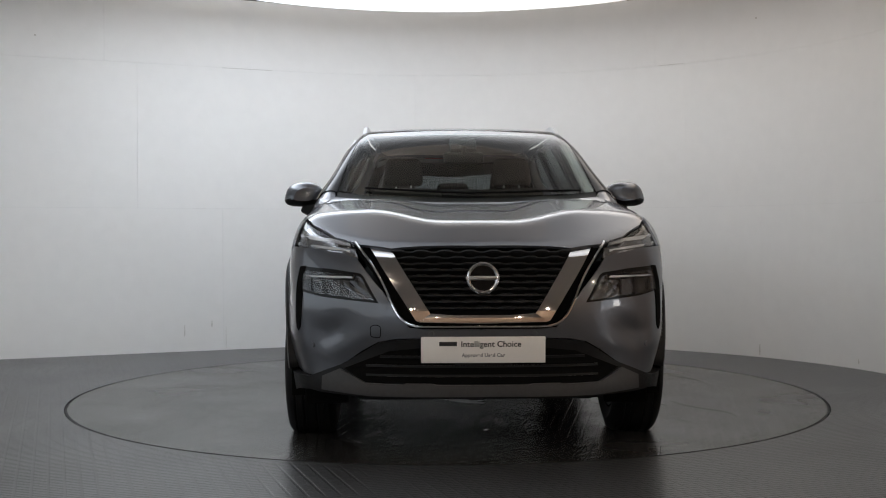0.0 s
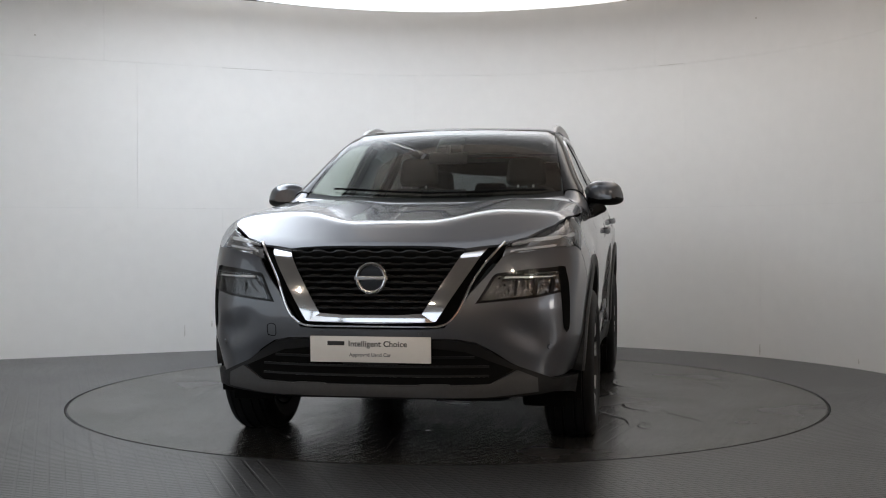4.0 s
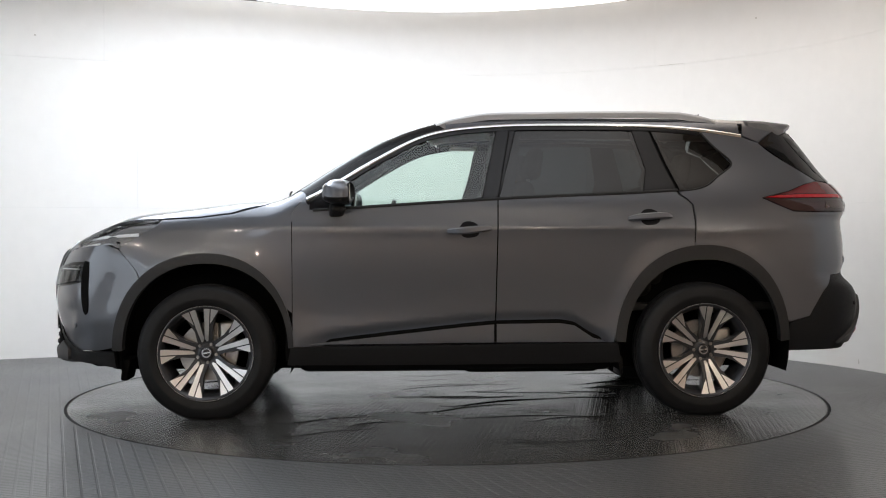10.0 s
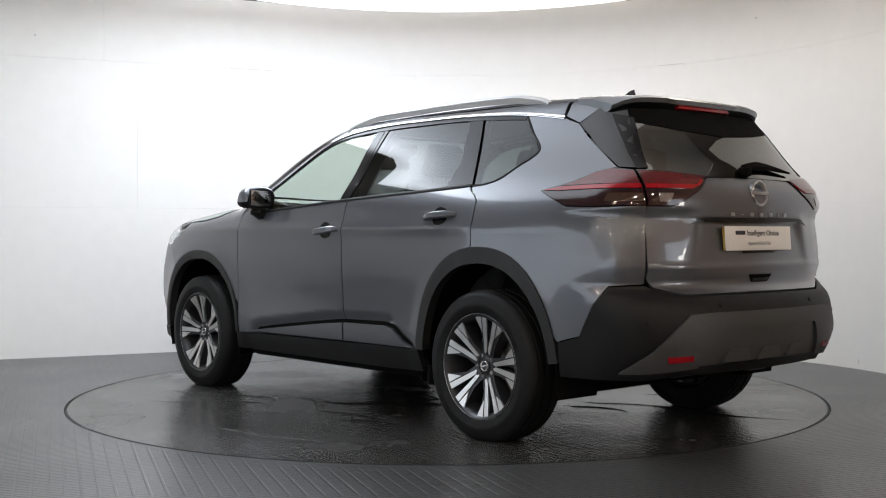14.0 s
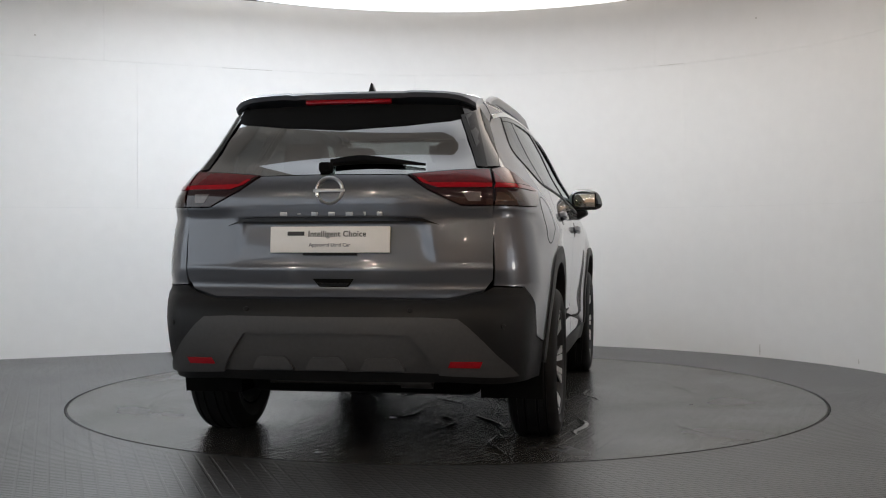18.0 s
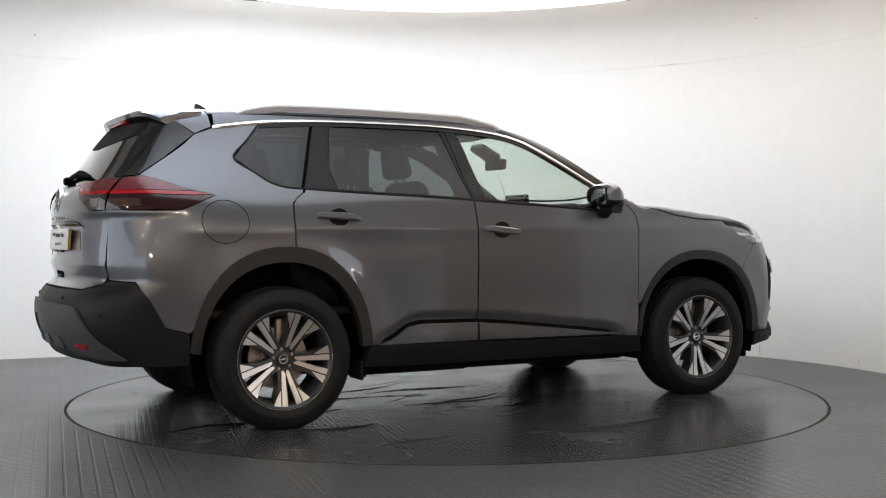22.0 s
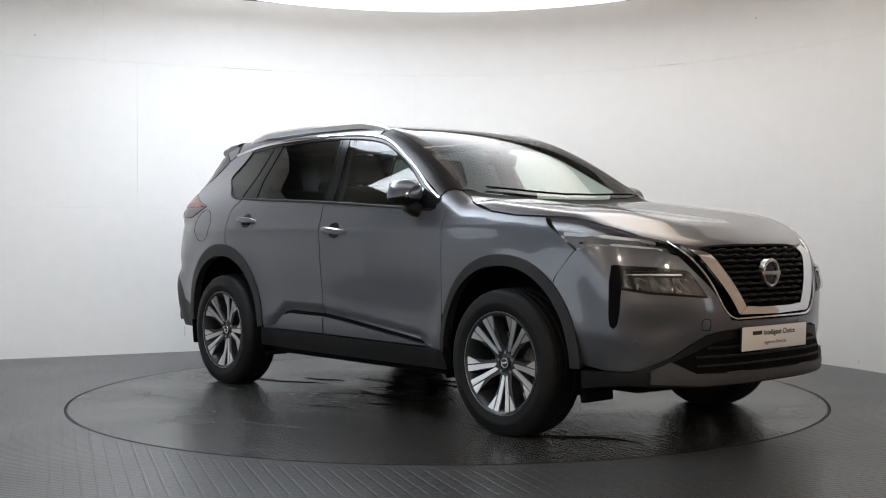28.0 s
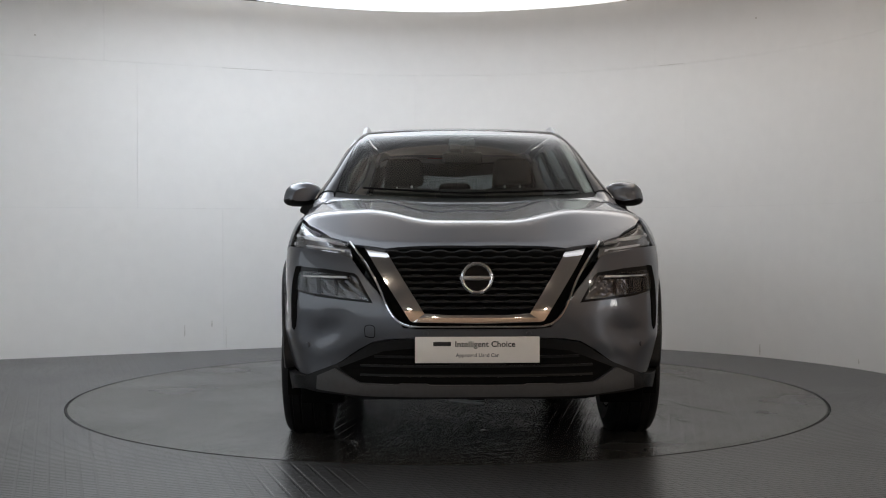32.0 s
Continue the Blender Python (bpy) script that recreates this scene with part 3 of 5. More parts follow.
def crease(p):
    """The undercut above the blades low in the doors."""
    y, z = p[:, 1], p[:, 2]
    line = np.interp(y, [-.80, -.40, .02, .20, .56, .64, .74, .84], [.392, .440, .485, .500, .505, .492, .425, .395])
    return -.036 * np.clip(1 - (z - line) / .075, 0, 1) ** 1.6 * np.clip((y + .80) / .12, 0, 1) * np.clip((.86 - y) / .10, 0, 1)


def bumper_form(p):
    """The scoop under the lower lamp and the ridge below it."""
    x, z = np.abs(p[:, 0]), p[:, 2]
    ridge = np.interp(x, [.40, .70, .84, .9], [.57, .462, .53, .56])
    scoop = -.016 * np.exp(-((x - .66) / .10) ** 2 - ((z - ridge - .09) / .065) ** 2) * (p[:, 1] < -1.8)
    under = -.20 * .008 * np.logaddexp(0, (ridge - z) / .008) * np.clip((x - .40) / .12, 0, 1)
    return scoop + under


def arch_z(y):
    """Height of the front arch's outer edge."""
    c = (abs(y - FY) / .500) ** (1 / .92)
    return HZ + .533 * math.sqrt(1 - c * c) ** .92


def body_sides():
    gap = .0036
    belt = bent(BELT, 4)
    # front wing
    arch = oval(**ARCH_F, a0=24, a1=152)
    ys = [p for p in arch if p[0] < -.895]
    wing = [(-.893, .57), (-.893, .80), (-.896, 1.095), (-.875, 1.14), (-.845, 1.168)] + [(q[1], q[2] - .003) for q in drape("t", [.722, .757, .796, .831, .833, .821], [-.935, -1.0, -1.06, -1.21, -1.4, -1.59])] + [(-1.625, 1.035), (-1.70, .99), (-1.815, .915), (-1.715, .795)]
    wing = wing + [(-1.7025, arch_z(-1.7025))] + [p for p in reversed(ys) if p[0] > -1.695]
    pair("front_wing", skin("front_wing", "s", wing, cell=.03), PAINT, car)
    pair("wing_corner", skin("wing_corner", "s", [(-.97, 1.05), (-.80, 1.08), (-.755, 1.11), (-.755, 1.195), (-.80, 1.205), (-.87, 1.195), (-.95, 1.165)], -.005, .006, .03), PAINT, car)
    pair("pillar_foot", skin("pillar_foot", "t", [(.718, -.95), (.76, -1.0), (.82, -.96), (.845, -.88), (.84, -.80), (.728, -.82)], -.006, .006, .03), PAINT, car)
    # doors
    low = lambda y: float(np.interp(y, [-.9, .9], [.385, .40]))
    fd = [(-.889, low(-.9)), (.206 - gap, low(.2)), (.215 - gap, .80), (.224 - gap, 1.177)] + list(reversed(span(belt, -.76, .20))) + [(-.80, 1.12), (-.87, 1.13), (-.891, 1.09), (-.889, .8)]
    df = pair("front_door", skin("front_door", "s", fd, cell=.024, dent=crease), PAINT, car)
    rear_arch = [p for p in oval(**ARCH_R, a0=97, a1=172) if p[1] > .41]
    rd = [(.206 + gap, low(.2)), (.853, low(.85))] + list(reversed(rear_arch)) + [(1.293, .935), (1.296, 1.06), (1.290, 1.150), (1.262, 1.178), (1.222, 1.205), (1.212, 1.222)] + list(reversed(span(belt, .224 + gap, 1.19))) + [(.215 + gap, .80)]
    dr = pair("rear_door", skin("rear_door", "s", rd, cell=.024, dent=crease), PAINT, car)
    # body colour blade low on each door
    pair("door_blade", skin("door_blade", "s", [(-.80, .396), (.20, .402), (.20, .500), (.02, .485), (-.40, .440)], .003, .02), PAINT, df[0])[1].parent = df[1]
    pair("door_blade", skin("door_blade", "s", [(.214, .402), (.82, .402), (.74, .425), (.64, .492), (.56, .505), (.214, .502)], .003, .02), PAINT, dr[0])[1].parent = dr[1]
    # rear quarter, round the corner to the tailgate
    arch = [p for p in oval(**ARCH_R, a0=12, a1=96)]
    q = [("s", 1.301, .935), ("s", 1.304, 1.06), ("s", 1.298, 1.152), ("s", 1.270, 1.184), ("s", 1.232, 1.209), ("s", 1.226, 1.224), ("s", 1.33, 1.236), ("s", 1.405, 1.262), ("s", 1.475, 1.315), ("s", 1.562, 1.388),
         ("s", 1.50, 1.46), ("s", 1.410, 1.566), ("s", 1.430, 1.575), ("s", 1.63, 1.546), ("s", 1.735, 1.508), ("s", 1.90, 1.38), ("s", 2.035, 1.290), ("s", 1.97, 1.268), ("s", 1.85, 1.225), ("s", 1.687, 1.190), ("s", 1.862, 1.112), ("s", 2.0, 1.108),
         ("r", .695, 1.110), ("r", .695, .95), ("r", .694, .770), ("s", 2.083, .762), ("s", 2.03, .68), ("s", 1.95, .536), ("s", 1.835, .505)]
    quarter = bearing("k", *q) + bearing("k", *[("s", a, b) for a, b in arch if a < 1.822])
    pair("rear_quarter", skin("rear_quarter", "k", quarter, cell=.035), PAINT, car)
    # arch cladding, sill, lower bumper sides
    for arc_o, arc_i, lo0, lo1 in ((ARCH_F, ARCH_FI, 2, 179), (ARCH_R, ARCH_RI, 4, 176)):
        pair("arch_cladding", band("arch_cladding", "s", oval(**arc_o, a0=lo0, a1=lo1, n=48), oval(**arc_i, a0=lo0, a1=lo1, n=48), .012, .05, 4), CLAD, car)
    pair("sill", skin("sill", "s", [(-.92, .285), (-.60, .282), (.60, .282), (.90, .290), (.875, .398), (-.90, .384)], .006, .05), BLACK, car, "black plastic sill cladding")
    # glazing and its trim
    inner = bent([(y, z - .022) for y, z in DLO], 4)
    top = lambda a, b: span(inner, a, b)
    fg = [(-.655, 1.126), (-.50, 1.136), (-.246, 1.152), (.135, 1.174)] + list(reversed(top(-.66, .232)))
    pair("front_door_glass", skin("front_door_glass", "s", fg, -.006, .004), CLEAR, car)
    rg = [(.232, 1.181), (.60, 1.198), (1.025, 1.216), (1.055, 1.35), (1.00, 1.578)] + list(reversed(top(.345, .98)))
    pair("rear_door_glass", skin("rear_door_glass", "s", rg, -.006, .004), PRIVACY, car)
    qg = [(1.235, 1.230), (1.33, 1.240), (1.40, 1.268), (1.47, 1.322), (1.552, 1.388), (1.40, 1.560), (1.115, 1.576), (1.18, 1.38)]
    pair("quarter_glass", skin("quarter_glass", "s", qg, -.003, .004), PRIVACY, car)
    for poly in ([(.139, 1.174), (.221, 1.179), (.305, 1.580), (.236, 1.572)], [(.227, 1.180), (.230, 1.181), (.341, 1.584), (.311, 1.581)], [(1.029, 1.216), (1.218, 1.226), (1.16, 1.38), (1.098, 1.576), (1.004, 1.578), (1.059, 1.35)],
                 [(-.80, 1.125), (-.66, 1.127), (-.664, 1.245), (-.80, 1.172)]):
        pair("pillar_trim", skin("pillar_trim", "s", poly, -.002, .02), PIANO, car, "gloss black pillar trim")
    # added black sheets stop light showing through the pillar gaps
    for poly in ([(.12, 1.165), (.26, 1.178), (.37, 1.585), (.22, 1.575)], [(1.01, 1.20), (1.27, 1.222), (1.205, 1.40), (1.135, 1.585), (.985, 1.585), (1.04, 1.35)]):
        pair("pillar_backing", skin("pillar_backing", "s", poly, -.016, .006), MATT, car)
    pair("window_trim", trim_bar("window_trim", "s", DLO, .020, .006, .001), CHROME, car, "bright chrome strip over the windows")
    pair("window_frame", trim_bar("window_frame", "s", [(y, z - .017) for y, z in DLO[:-1]], .026, .002, -.001), PIANO, car)
    pair("waist_seal", trim_bar("waist_seal", "s", [(y, z + .003) for y, z in BELT], .016, .005, 0), BLACK, car)
    pair("quarter_seal", trim_bar("quarter_seal", "s", [(1.226, 1.227), (1.33, 1.238), (1.405, 1.265), (1.475, 1.318), (1.557, 1.388), (1.50, 1.455), (1.405, 1.563)], .010, .004, 0, 8), BLACK, car)
    # added matt black sheet that stands in for the shade inside the shut lines
    pair("shut_line_backing", skin("shut_line_backing", "s", [(-.93, .30), (.88, .30), (.93, .60), (1.0, .78), (1.25, .93), (1.36, .96), (1.36, 1.16), (1.2, 1.19), (-.70, 1.10), (-1.55, 1.02), (-1.70, .92), (-1.35, .90), (-1.1, .85), (-.93, .60)], -.022, .01, .08), MATT, car)


def body_top():
    bonnet = whole([(0, -2.192), (.243, -2.185), (.393, -2.178), (.526, -2.124), (.643, -2.037), (.752, -1.895), (.788, -1.80), (.815, -1.6), (.828, -1.4), (.826, -1.21), (.79, -1.06), (.715, -.935), (.55, -.995), (.30, -1.03), (0, -1.04)])
    link("bonnet", skin("bonnet", "t", bonnet, 0, .014, .04), PAINT, car)
    link("cowl", skin("cowl", "t", whole([(0, -1.035), (.30, -1.025), (.55, -.99), (.712, -.93), (.712, -.875), (.55, -.93), (.30, -.965), (0, -.975)]), -.006, .02), BLACK, car, "black plastic scuttle under the windscreen")
    link("windscreen", skin("windscreen", "t", whole([(0, -.985), (.30, -.975), (.55, -.94), (.705, -.872), (.672, -.66), (.635, -.42), (.603, -.20), (.590, -.115), (.30, -.165), (0, -.18)]), 0, .005), SHIELD, car)
    link("windscreen_band", skin("windscreen_band", "t", whole([(0, -.245), (.40, -.225), (.592, -.165), (.588, -.112), (.30, -.160), (0, -.175)]), -.012, .004), PIANO, car, "black printed band along the windscreen's top")
    a = bent([(.712, -.885), (.676, -.66), (.639, -.42), (.607, -.20), (.594, -.108)], 6)
    e = drape("s", [-.812, -.62, -.40, -.20, -.05], [float(np.interp(y, [q[0] for q in DLO], [q[1] for q in DLO])) + .009 for y in (-.812, -.62, -.40, -.20, -.05)])
    b = bent([(q[0], q[1]) for q in e], 6)
    # body-colour pillars given black, which stands in for their dark reflection
    pair("windscreen_pillar", band("windscreen_pillar", "t", a, b, 0, .02, 5, 0), PIANO, car)
    link("roof", skin("roof", "t", whole([(0, -.172), (.30, -.157), (.588, -.104), (.598, 0), (.600, .5), (.595, 1.0), (.575, 1.5), (.560, 1.655), (.30, 1.70), (0, 1.71)]), 0, .012, .06), PAINT, car)
    # roof side above the window trim
    up = [(-.05, 1.566), (.15, 1.593), (.315, 1.603), (.60, 1.607), (1.10, 1.601), (1.397, 1.581), (1.63, 1.549)]
    hi = drape("t", [.60, .602, .603, .604, .60, .582, .563], [-.05, .15, .315, .60, 1.10, 1.397, 1.63])
    pair("roof_side", band("roof_side", "s", bent(up, 6), bent([(p[1], p[2] - .001) for p in hi], 6), 0, .01, 4, 0), PAINT, car)
    # rails
    ys = np.linspace(-.10, 1.50, 40)
    base = drape("t", np.interp(ys, [-.1, .5, 1.5], [.588, .592, .560]), ys)
    lift = .042 * np.clip(np.minimum((ys + .10) / .28, (1.50 - ys) / .22), 0, 1) ** .6
    base[:, 2] += lift - .012
    up3 = np.tile((0.25, 0, 1), (40, 1))
    pair("roof_rail", sweep("roof_rail", base, up3, [(-.015, -.022), (.016, -.026), (.018, .004), (.011, .013), (-.008, .013), (-.015, .005)]), RAIL, car, "satin silver roof rail")
    # shark fin
    fin = [(1.42, 0), (1.47, .022), (1.535, .062), (1.560, .068), (1.567, .03), (1.575, 0)]
    verts, faces = [], []
    for k, (y, h) in enumerate(fin):
        z0 = float(drape("t", [0.], [y])[0][2])
        w = .026 * (1 - h / .09) * (1 if 0 < k < 5 else .4)
        verts += [(-.026 if 0 < k < 5 else -.008, y, z0 - .003), (.026 if 0 < k < 5 else .008, y, z0 - .003), (w * .45, y, z0 + h), (-w * .45, y, z0 + h)]
    for k in range(5):
        a = 4 * k
        faces += [(a + 1, a + 5, a + 6, a + 2), (a + 2, a + 6, a + 7, a + 3), (a + 3, a + 7, a + 4, a)]
    faces += [(0, 1, 2, 3), (23, 22, 21, 20)]
    link("aerial_fin", mesh_of("aerial_fin", verts, faces, True, 50), PIANO, car)
    # wipers
    for x0, x1, y0, y1 in ((.62, .02, -.905, -.952), (.02, -.56, -.955, -.885)):
        p, nr = on("t", bent([(x0, y0), ((x0 + x1) / 2, (y0 + y1) / 2 - .012), (x1, y1)], 10))
        link("wiper", sweep("wiper", p + nr * .014, nr, round_section(.006, 6, .9)), MATT, car)


def front_end():
    C = lambda *p: bearing("c", *p)
    f, s = "f", "s"
    # bumper
    arch = [p for p in oval(**ARCH_F, a0=178, a1=120) if p[0] < -1.712] + [(-1.706, arch_z(-1.706))]
    half = C((f, 0, .548), (f, .30, .545), (f, .37, .543), (f, .447, .528), (f, .52, .487), (f, .593, .437), (f, .68, .393), (f, .765, .364), (s, -1.95, .360)) + C(*[(s, a, b) for a, b in arch]) + \
        C((s, -1.722, .80), (s, -1.818, .912), (s, -1.885, .936), (f, .74, .928), (f, .684, .918), (f, .60, .905), (f, .545, .886), (f, .43, .745), (f, .318, .590), (f, .25, .584), (f, 0, .584))
    pair("front_bumper", skin("front_bumper", "c", half, 0, .012, .022, bumper_form), PAINT, car)
    low = C((f, 0, .544), (f, .30, .541), (f, .447, .524), (f, .593, .433), (f, .765, .360), (s, -1.95, .356), (s, -1.848, .358), (s, -1.84, .272), (s, -1.95, .290), (f, .765, .300), (f, .70, .292), (f, .48, .284), (f, 0, .284))
    pair("lower_bumper", skin("lower_bumper", "c", low, -.006, .03, .05), BLACK, car, "black plastic lower bumper")
    # the intake's shaded depth is given by a flat black panel
    intake = whole([(0, .505), (.268, .502), (.40, .488), (.456, .467), (.60, .408), (.506, .352), (0, .350)])
    link("lower_intake", skin("lower_intake", "f", intake, -.001, .03), MATT, car, "flat black panel for the dark recess of the lower air intake")
    for z in (.385, .425, .465):
        w = .50 if z < .45 else .44
        p, nr = on("f", [(x, z) for x in np.linspace(-w, w, 20)])
        link("intake_slat", sweep("intake_slat", p + nr * .002, nr, [(-.005, -.01), (.005, -.01), (.005, .006), (-.005, .006)]), BLACK, car)
    skid = whole([(0, .346), (.20, .346), (.215, .352), (.33, .352), (.345, .346), (.505, .350), (.615, .405), (.694, .368), (.697, .310), (.482, .296), (0, .298)])
    link("skid_plate", skin("skid_plate", "f", skid, .009, .035, .04), SATIN, car, "dark grey satin skid plate")
    # grille
    grille = tagged(link("grille", skin("grille", "f", whole([(0, .945), (.39, .936), (.575, .962), (.318, .588), (0, .586)]), -.035, .01), MATT, car), "black grille with wavy slats in a chrome V")
    for k in range(10):
        z = .676 + .0272 * k
        w = float(np.interp(z, [.66, .93], [.235, .392]))
        xs = np.linspace(-w, w, 90)
        p, nr = on("f", [(x, z) for x in xs])
        wave = np.clip(.5 + .9 * np.cos((xs / .105 + (.5 if k % 2 else 0)) * 2 * math.pi), 0, 1)
        sec = [(-.007, -.02), (.007, -.02), (.008, .0), (.004, .009), (-.004, .009), (-.008, .0)]
        link("slat", sweep("slat", p + nr * (-.018 + .006 * wave)[:, None], nr, sec, taper=.75 + .45 * wave), BLACK, grille)
    pair("chrome_arm", skin("chrome_arm", "f", [(.502, .956), (.405, .938), (.225, .652), (.222, .640), (.275, .618), (.285, .622)], .0, .035, .02, lambda p: .014 - .12 * np.clip((np.abs(p[:, 0]) - .502) * -.839 + (p[:, 2] - .956) * .545, -.01, .12) - .5 * .004 * np.logaddexp(0, (p[:, 2] - .895) / .004)), CHROME, grille, "broad bright chrome V arm")
    link("chrome_foot", skin("chrome_foot", "f", whole([(0, .645), (.12, .645), (.222, .652), (.274, .616), (0, .610)]), .0, .035, .02, lambda p: .014 - .15 * .004 * np.logaddexp(0, (p[:, 2] - .622) / .004)), CHROME, grille, "broad bright chrome foot of the V")
    p, nr = on("f", bent([(.552, .955), (.42, .762), (.318, .606), (.296, .598)], 8)[:-1] + [(x, .5965) for x in np.linspace(.285, -.285, 24)] + [(-a, b) for a, b in reversed(bent([(.552, .955), (.42, .762), (.318, .606), (.296, .598)], 8)[:-1])])
    link("chrome_line", sweep("chrome_line", p + nr * .002, nr, round_section(.0055, 6, .8)), CHROME, grille, "thin chrome outline of the grille")
    # round emblem with a plain bar
    y0 = float(drape("f", [0.], [.80])[0][1])
    ring = lathe("emblem", [(.052, 0), (.055, .010), (.062, .013), (.069, .008), (.069, -.02), (.052, -.02), (.052, 0)], 48, "z")
    ring.transform(pose(0, y0 - .006, .802, 90))
    link("emblem", ring, SILVER, grille, "round silver emblem ring with a plain bar")
    disc = lathe("emblem_back", [(0, .002), (.053, .002), (.053, -.03), (0, -.03)], 40, "z")
    disc.transform(pose(0, y0 - .004, .802, 90))
    link("emblem_back", disc, PIANO, grille)
    link("emblem_bar", box("emblem_bar", .146, .008, .018, pose(0, y0 - .014, .802), .003), LETTER, grille)
    # upper lamps
    edge = [(math.atan2(-q[1] - 1.45, q[0] - .30) / 2, q[2] - .007) for q in drape("t", [.643, .70, .752, .788, .804, .813], [-2.040, -1.97, -1.90, -1.80, -1.70, -1.61])]
    hl = C((f, .560, .958)) + edge + C((s, -1.70, .985), (s, -1.812, .920), (s, -1.885, .942), (f, .74, .934), (f, .684, .924), (f, .60, .911), (f, .55, .893))
    a, b = pair("headlamp", skin("headlamp", "c", hl, -.030, .02, .02, lambda p: .006 * np.sin(p[:, 2] * 160) * (p[:, 2] < .985)), LAMPGREY, car, "slim clear upper headlamp")
    for k, (z0, z1, m_) in enumerate(((.972, .990, GUIDE), (.934, .945, GUIDE))):
        g = band("light_guide", "c", C((f, .585, z0 - .008), (f, .68, z0 + .004), (f, .76, z0 + .010), (s, -1.82, z0 + .014), (s, -1.72 if k == 0 else -1.84, z0 + .018)), C((f, .585, z1 - .008), (f, .68, z1 + .004), (f, .76, z1 + .010), (s, -1.82, z1 + .014), (s, -1.72 if k == 0 else -1.84, z1 + .018)), -.022, .008, 2)
        pair("light_guide", g, m_, a)[1].parent = b
    pair("lens", skin("lens", "c", hl, .002, .006, .03), LENS, a)[1].parent = b
    # lower lamps, and a flat black panel standing for the shaded slot beside them
    slot = [(.436, .850), (.408, .846), (.400, .773), (.3985, .610), (.402, .572), (.413, .558), (.424, .578), (.430, .626), (.433, .687), (.436, .735)]
    pair("bumper_slot", skin("bumper_slot", "c", slot, .003, .01, .03, bumper_form), MATT, car, "flat black panel for the shaded vertical air slot")
    lamp = C((f, .446, .694), (f, .512, .808), (f, .530, .821), (f, .66, .838), (f, .778, .846), (f, .790, .735), (f, .70, .716))
    a, b = pair("lower_lamp", skin("lower_lamp", "c", lamp, .002, .01, .03, bumper_form), PIANO, car, "angular lower headlamp in a black surround")
    glassy = C((f, .462, .704), (f, .520, .800), (f, .536, .809), (f, .66, .818), (f, .772, .826), (f, .782, .744), (f, .70, .728))
    back = skin("reflector", "c", glassy, .003, .004, .012, lambda p: .0022 * np.sin(p[:, 0] * 165) * np.sin(p[:, 2] * 140 + p[:, 0] * 45))
    pair("reflector", back, REFLECTOR, a)[1].parent = b
    for x0, x1, z0, z1, m_ in ((.598, .608, .722, .797, PIANO), (.672, .690, .726, .800, PIANO), (.742, .757, .734, .804, PIANO), (.545, .760, .788, .794, PIANO), (.556, .757, .7975, .8055, GUIDE), (.545, .760, .8075, .815, PIANO)):
        rib = skin("lamp_rib", "c", C((f, x0, z0), (f, x1, z0 + .003), (f, x1 + .006, z1), (f, x0 + .006, z1)), .010, .006, .03)
        pair("lamp_rib", rib, m_, a)[1].parent = b
    pair("lens", skin("lens", "c", glassy, .018, .014, .03), LENS, a)[1].parent = b
    # small round sensors, tow cover
    for x, z in ((.745, .50), (.22, .565)):
        for sx in (1, -1):
            p, nr = on("f", [(x, z)])
            d = lathe("parking_sensor", [(0, .003), (.010, .003), (.012, 0), (.012, -.01)], 16, "z")
            d.transform(Matrix.Translation(p[0] * (sx, 1, 1)) @ Vector(nr[0] * (sx, 1, 1)).to_track_quat("Z", "Y").to_matrix().to_4x4())
            link("parking_sensor", d, PAINT, car)
    p, nr = on("f", [(-.46 + dx, .572 + dz) for dx, dz in bent([(-.02, -.021), (.02, -.021), (.022, .0), (.02, .021), (-.02, .021), (-.022, .0), (-.02, -.021)], 4)])
    link("tow_cover", sweep("tow_cover", p + nr * .0004, nr, [(-.0015, -.002), (.0015, -.002), (.0015, .0006), (-.0015, .0006)], False), MATT, car)


def number_board(y, z, facing, tilt, edge):
    """A white show plate: a bar where the make stands, then two lines of words."""
    m = pose(0, y, z, 90 + tilt if facing < 0 else 90 - tilt, 0, 0 if facing < 0 else 180)
    pl = link("show_plate", box("show_plate", .530, .112, .006, m, .002), PLATE_F, car, "white show plate with two lines of dark words")
    rim_ = link("plate_holder", box("plate_holder", .526, .108, .014, m @ pose(0, 0, -.0095), .002), BLACK if facing < 0 else PLATE_Y, pl)
    link("plate_foot", box("plate_foot", .24, .012, .012, m @ pose(0, -.062, -.006), .002), BLACK, pl)
    for words, size, dx, dy, ink in (("Intelligent Choice", .0345, .033, .013, INK), ("Approved Used Car", .0215, 0, -.030, INK2)):
        cu = bpy.data.curves.new("words", "FONT")
        cu.body, cu.size, cu.align_x, cu.extrude = words, size, "CENTER", .0003
        cu.space_character, cu.offset = 1.04, .0007
        tmp = bpy.data.objects.new("words", cu)
        scene.collection.objects.link(tmp)
        me = bpy.data.meshes.new_from_object(tmp.evaluated_get(bpy.context.evaluated_depsgraph_get()))
        bpy.data.objects.remove(tmp)
        me.transform(m @ pose(dx, dy, .0036))
        me.materials.clear()
        link("text_line", me, ink, pl)
    link("make_bar", box("make_bar", .075, .018, .0012, m @ pose(-.150, .0255, .0034), 0), INK, pl)


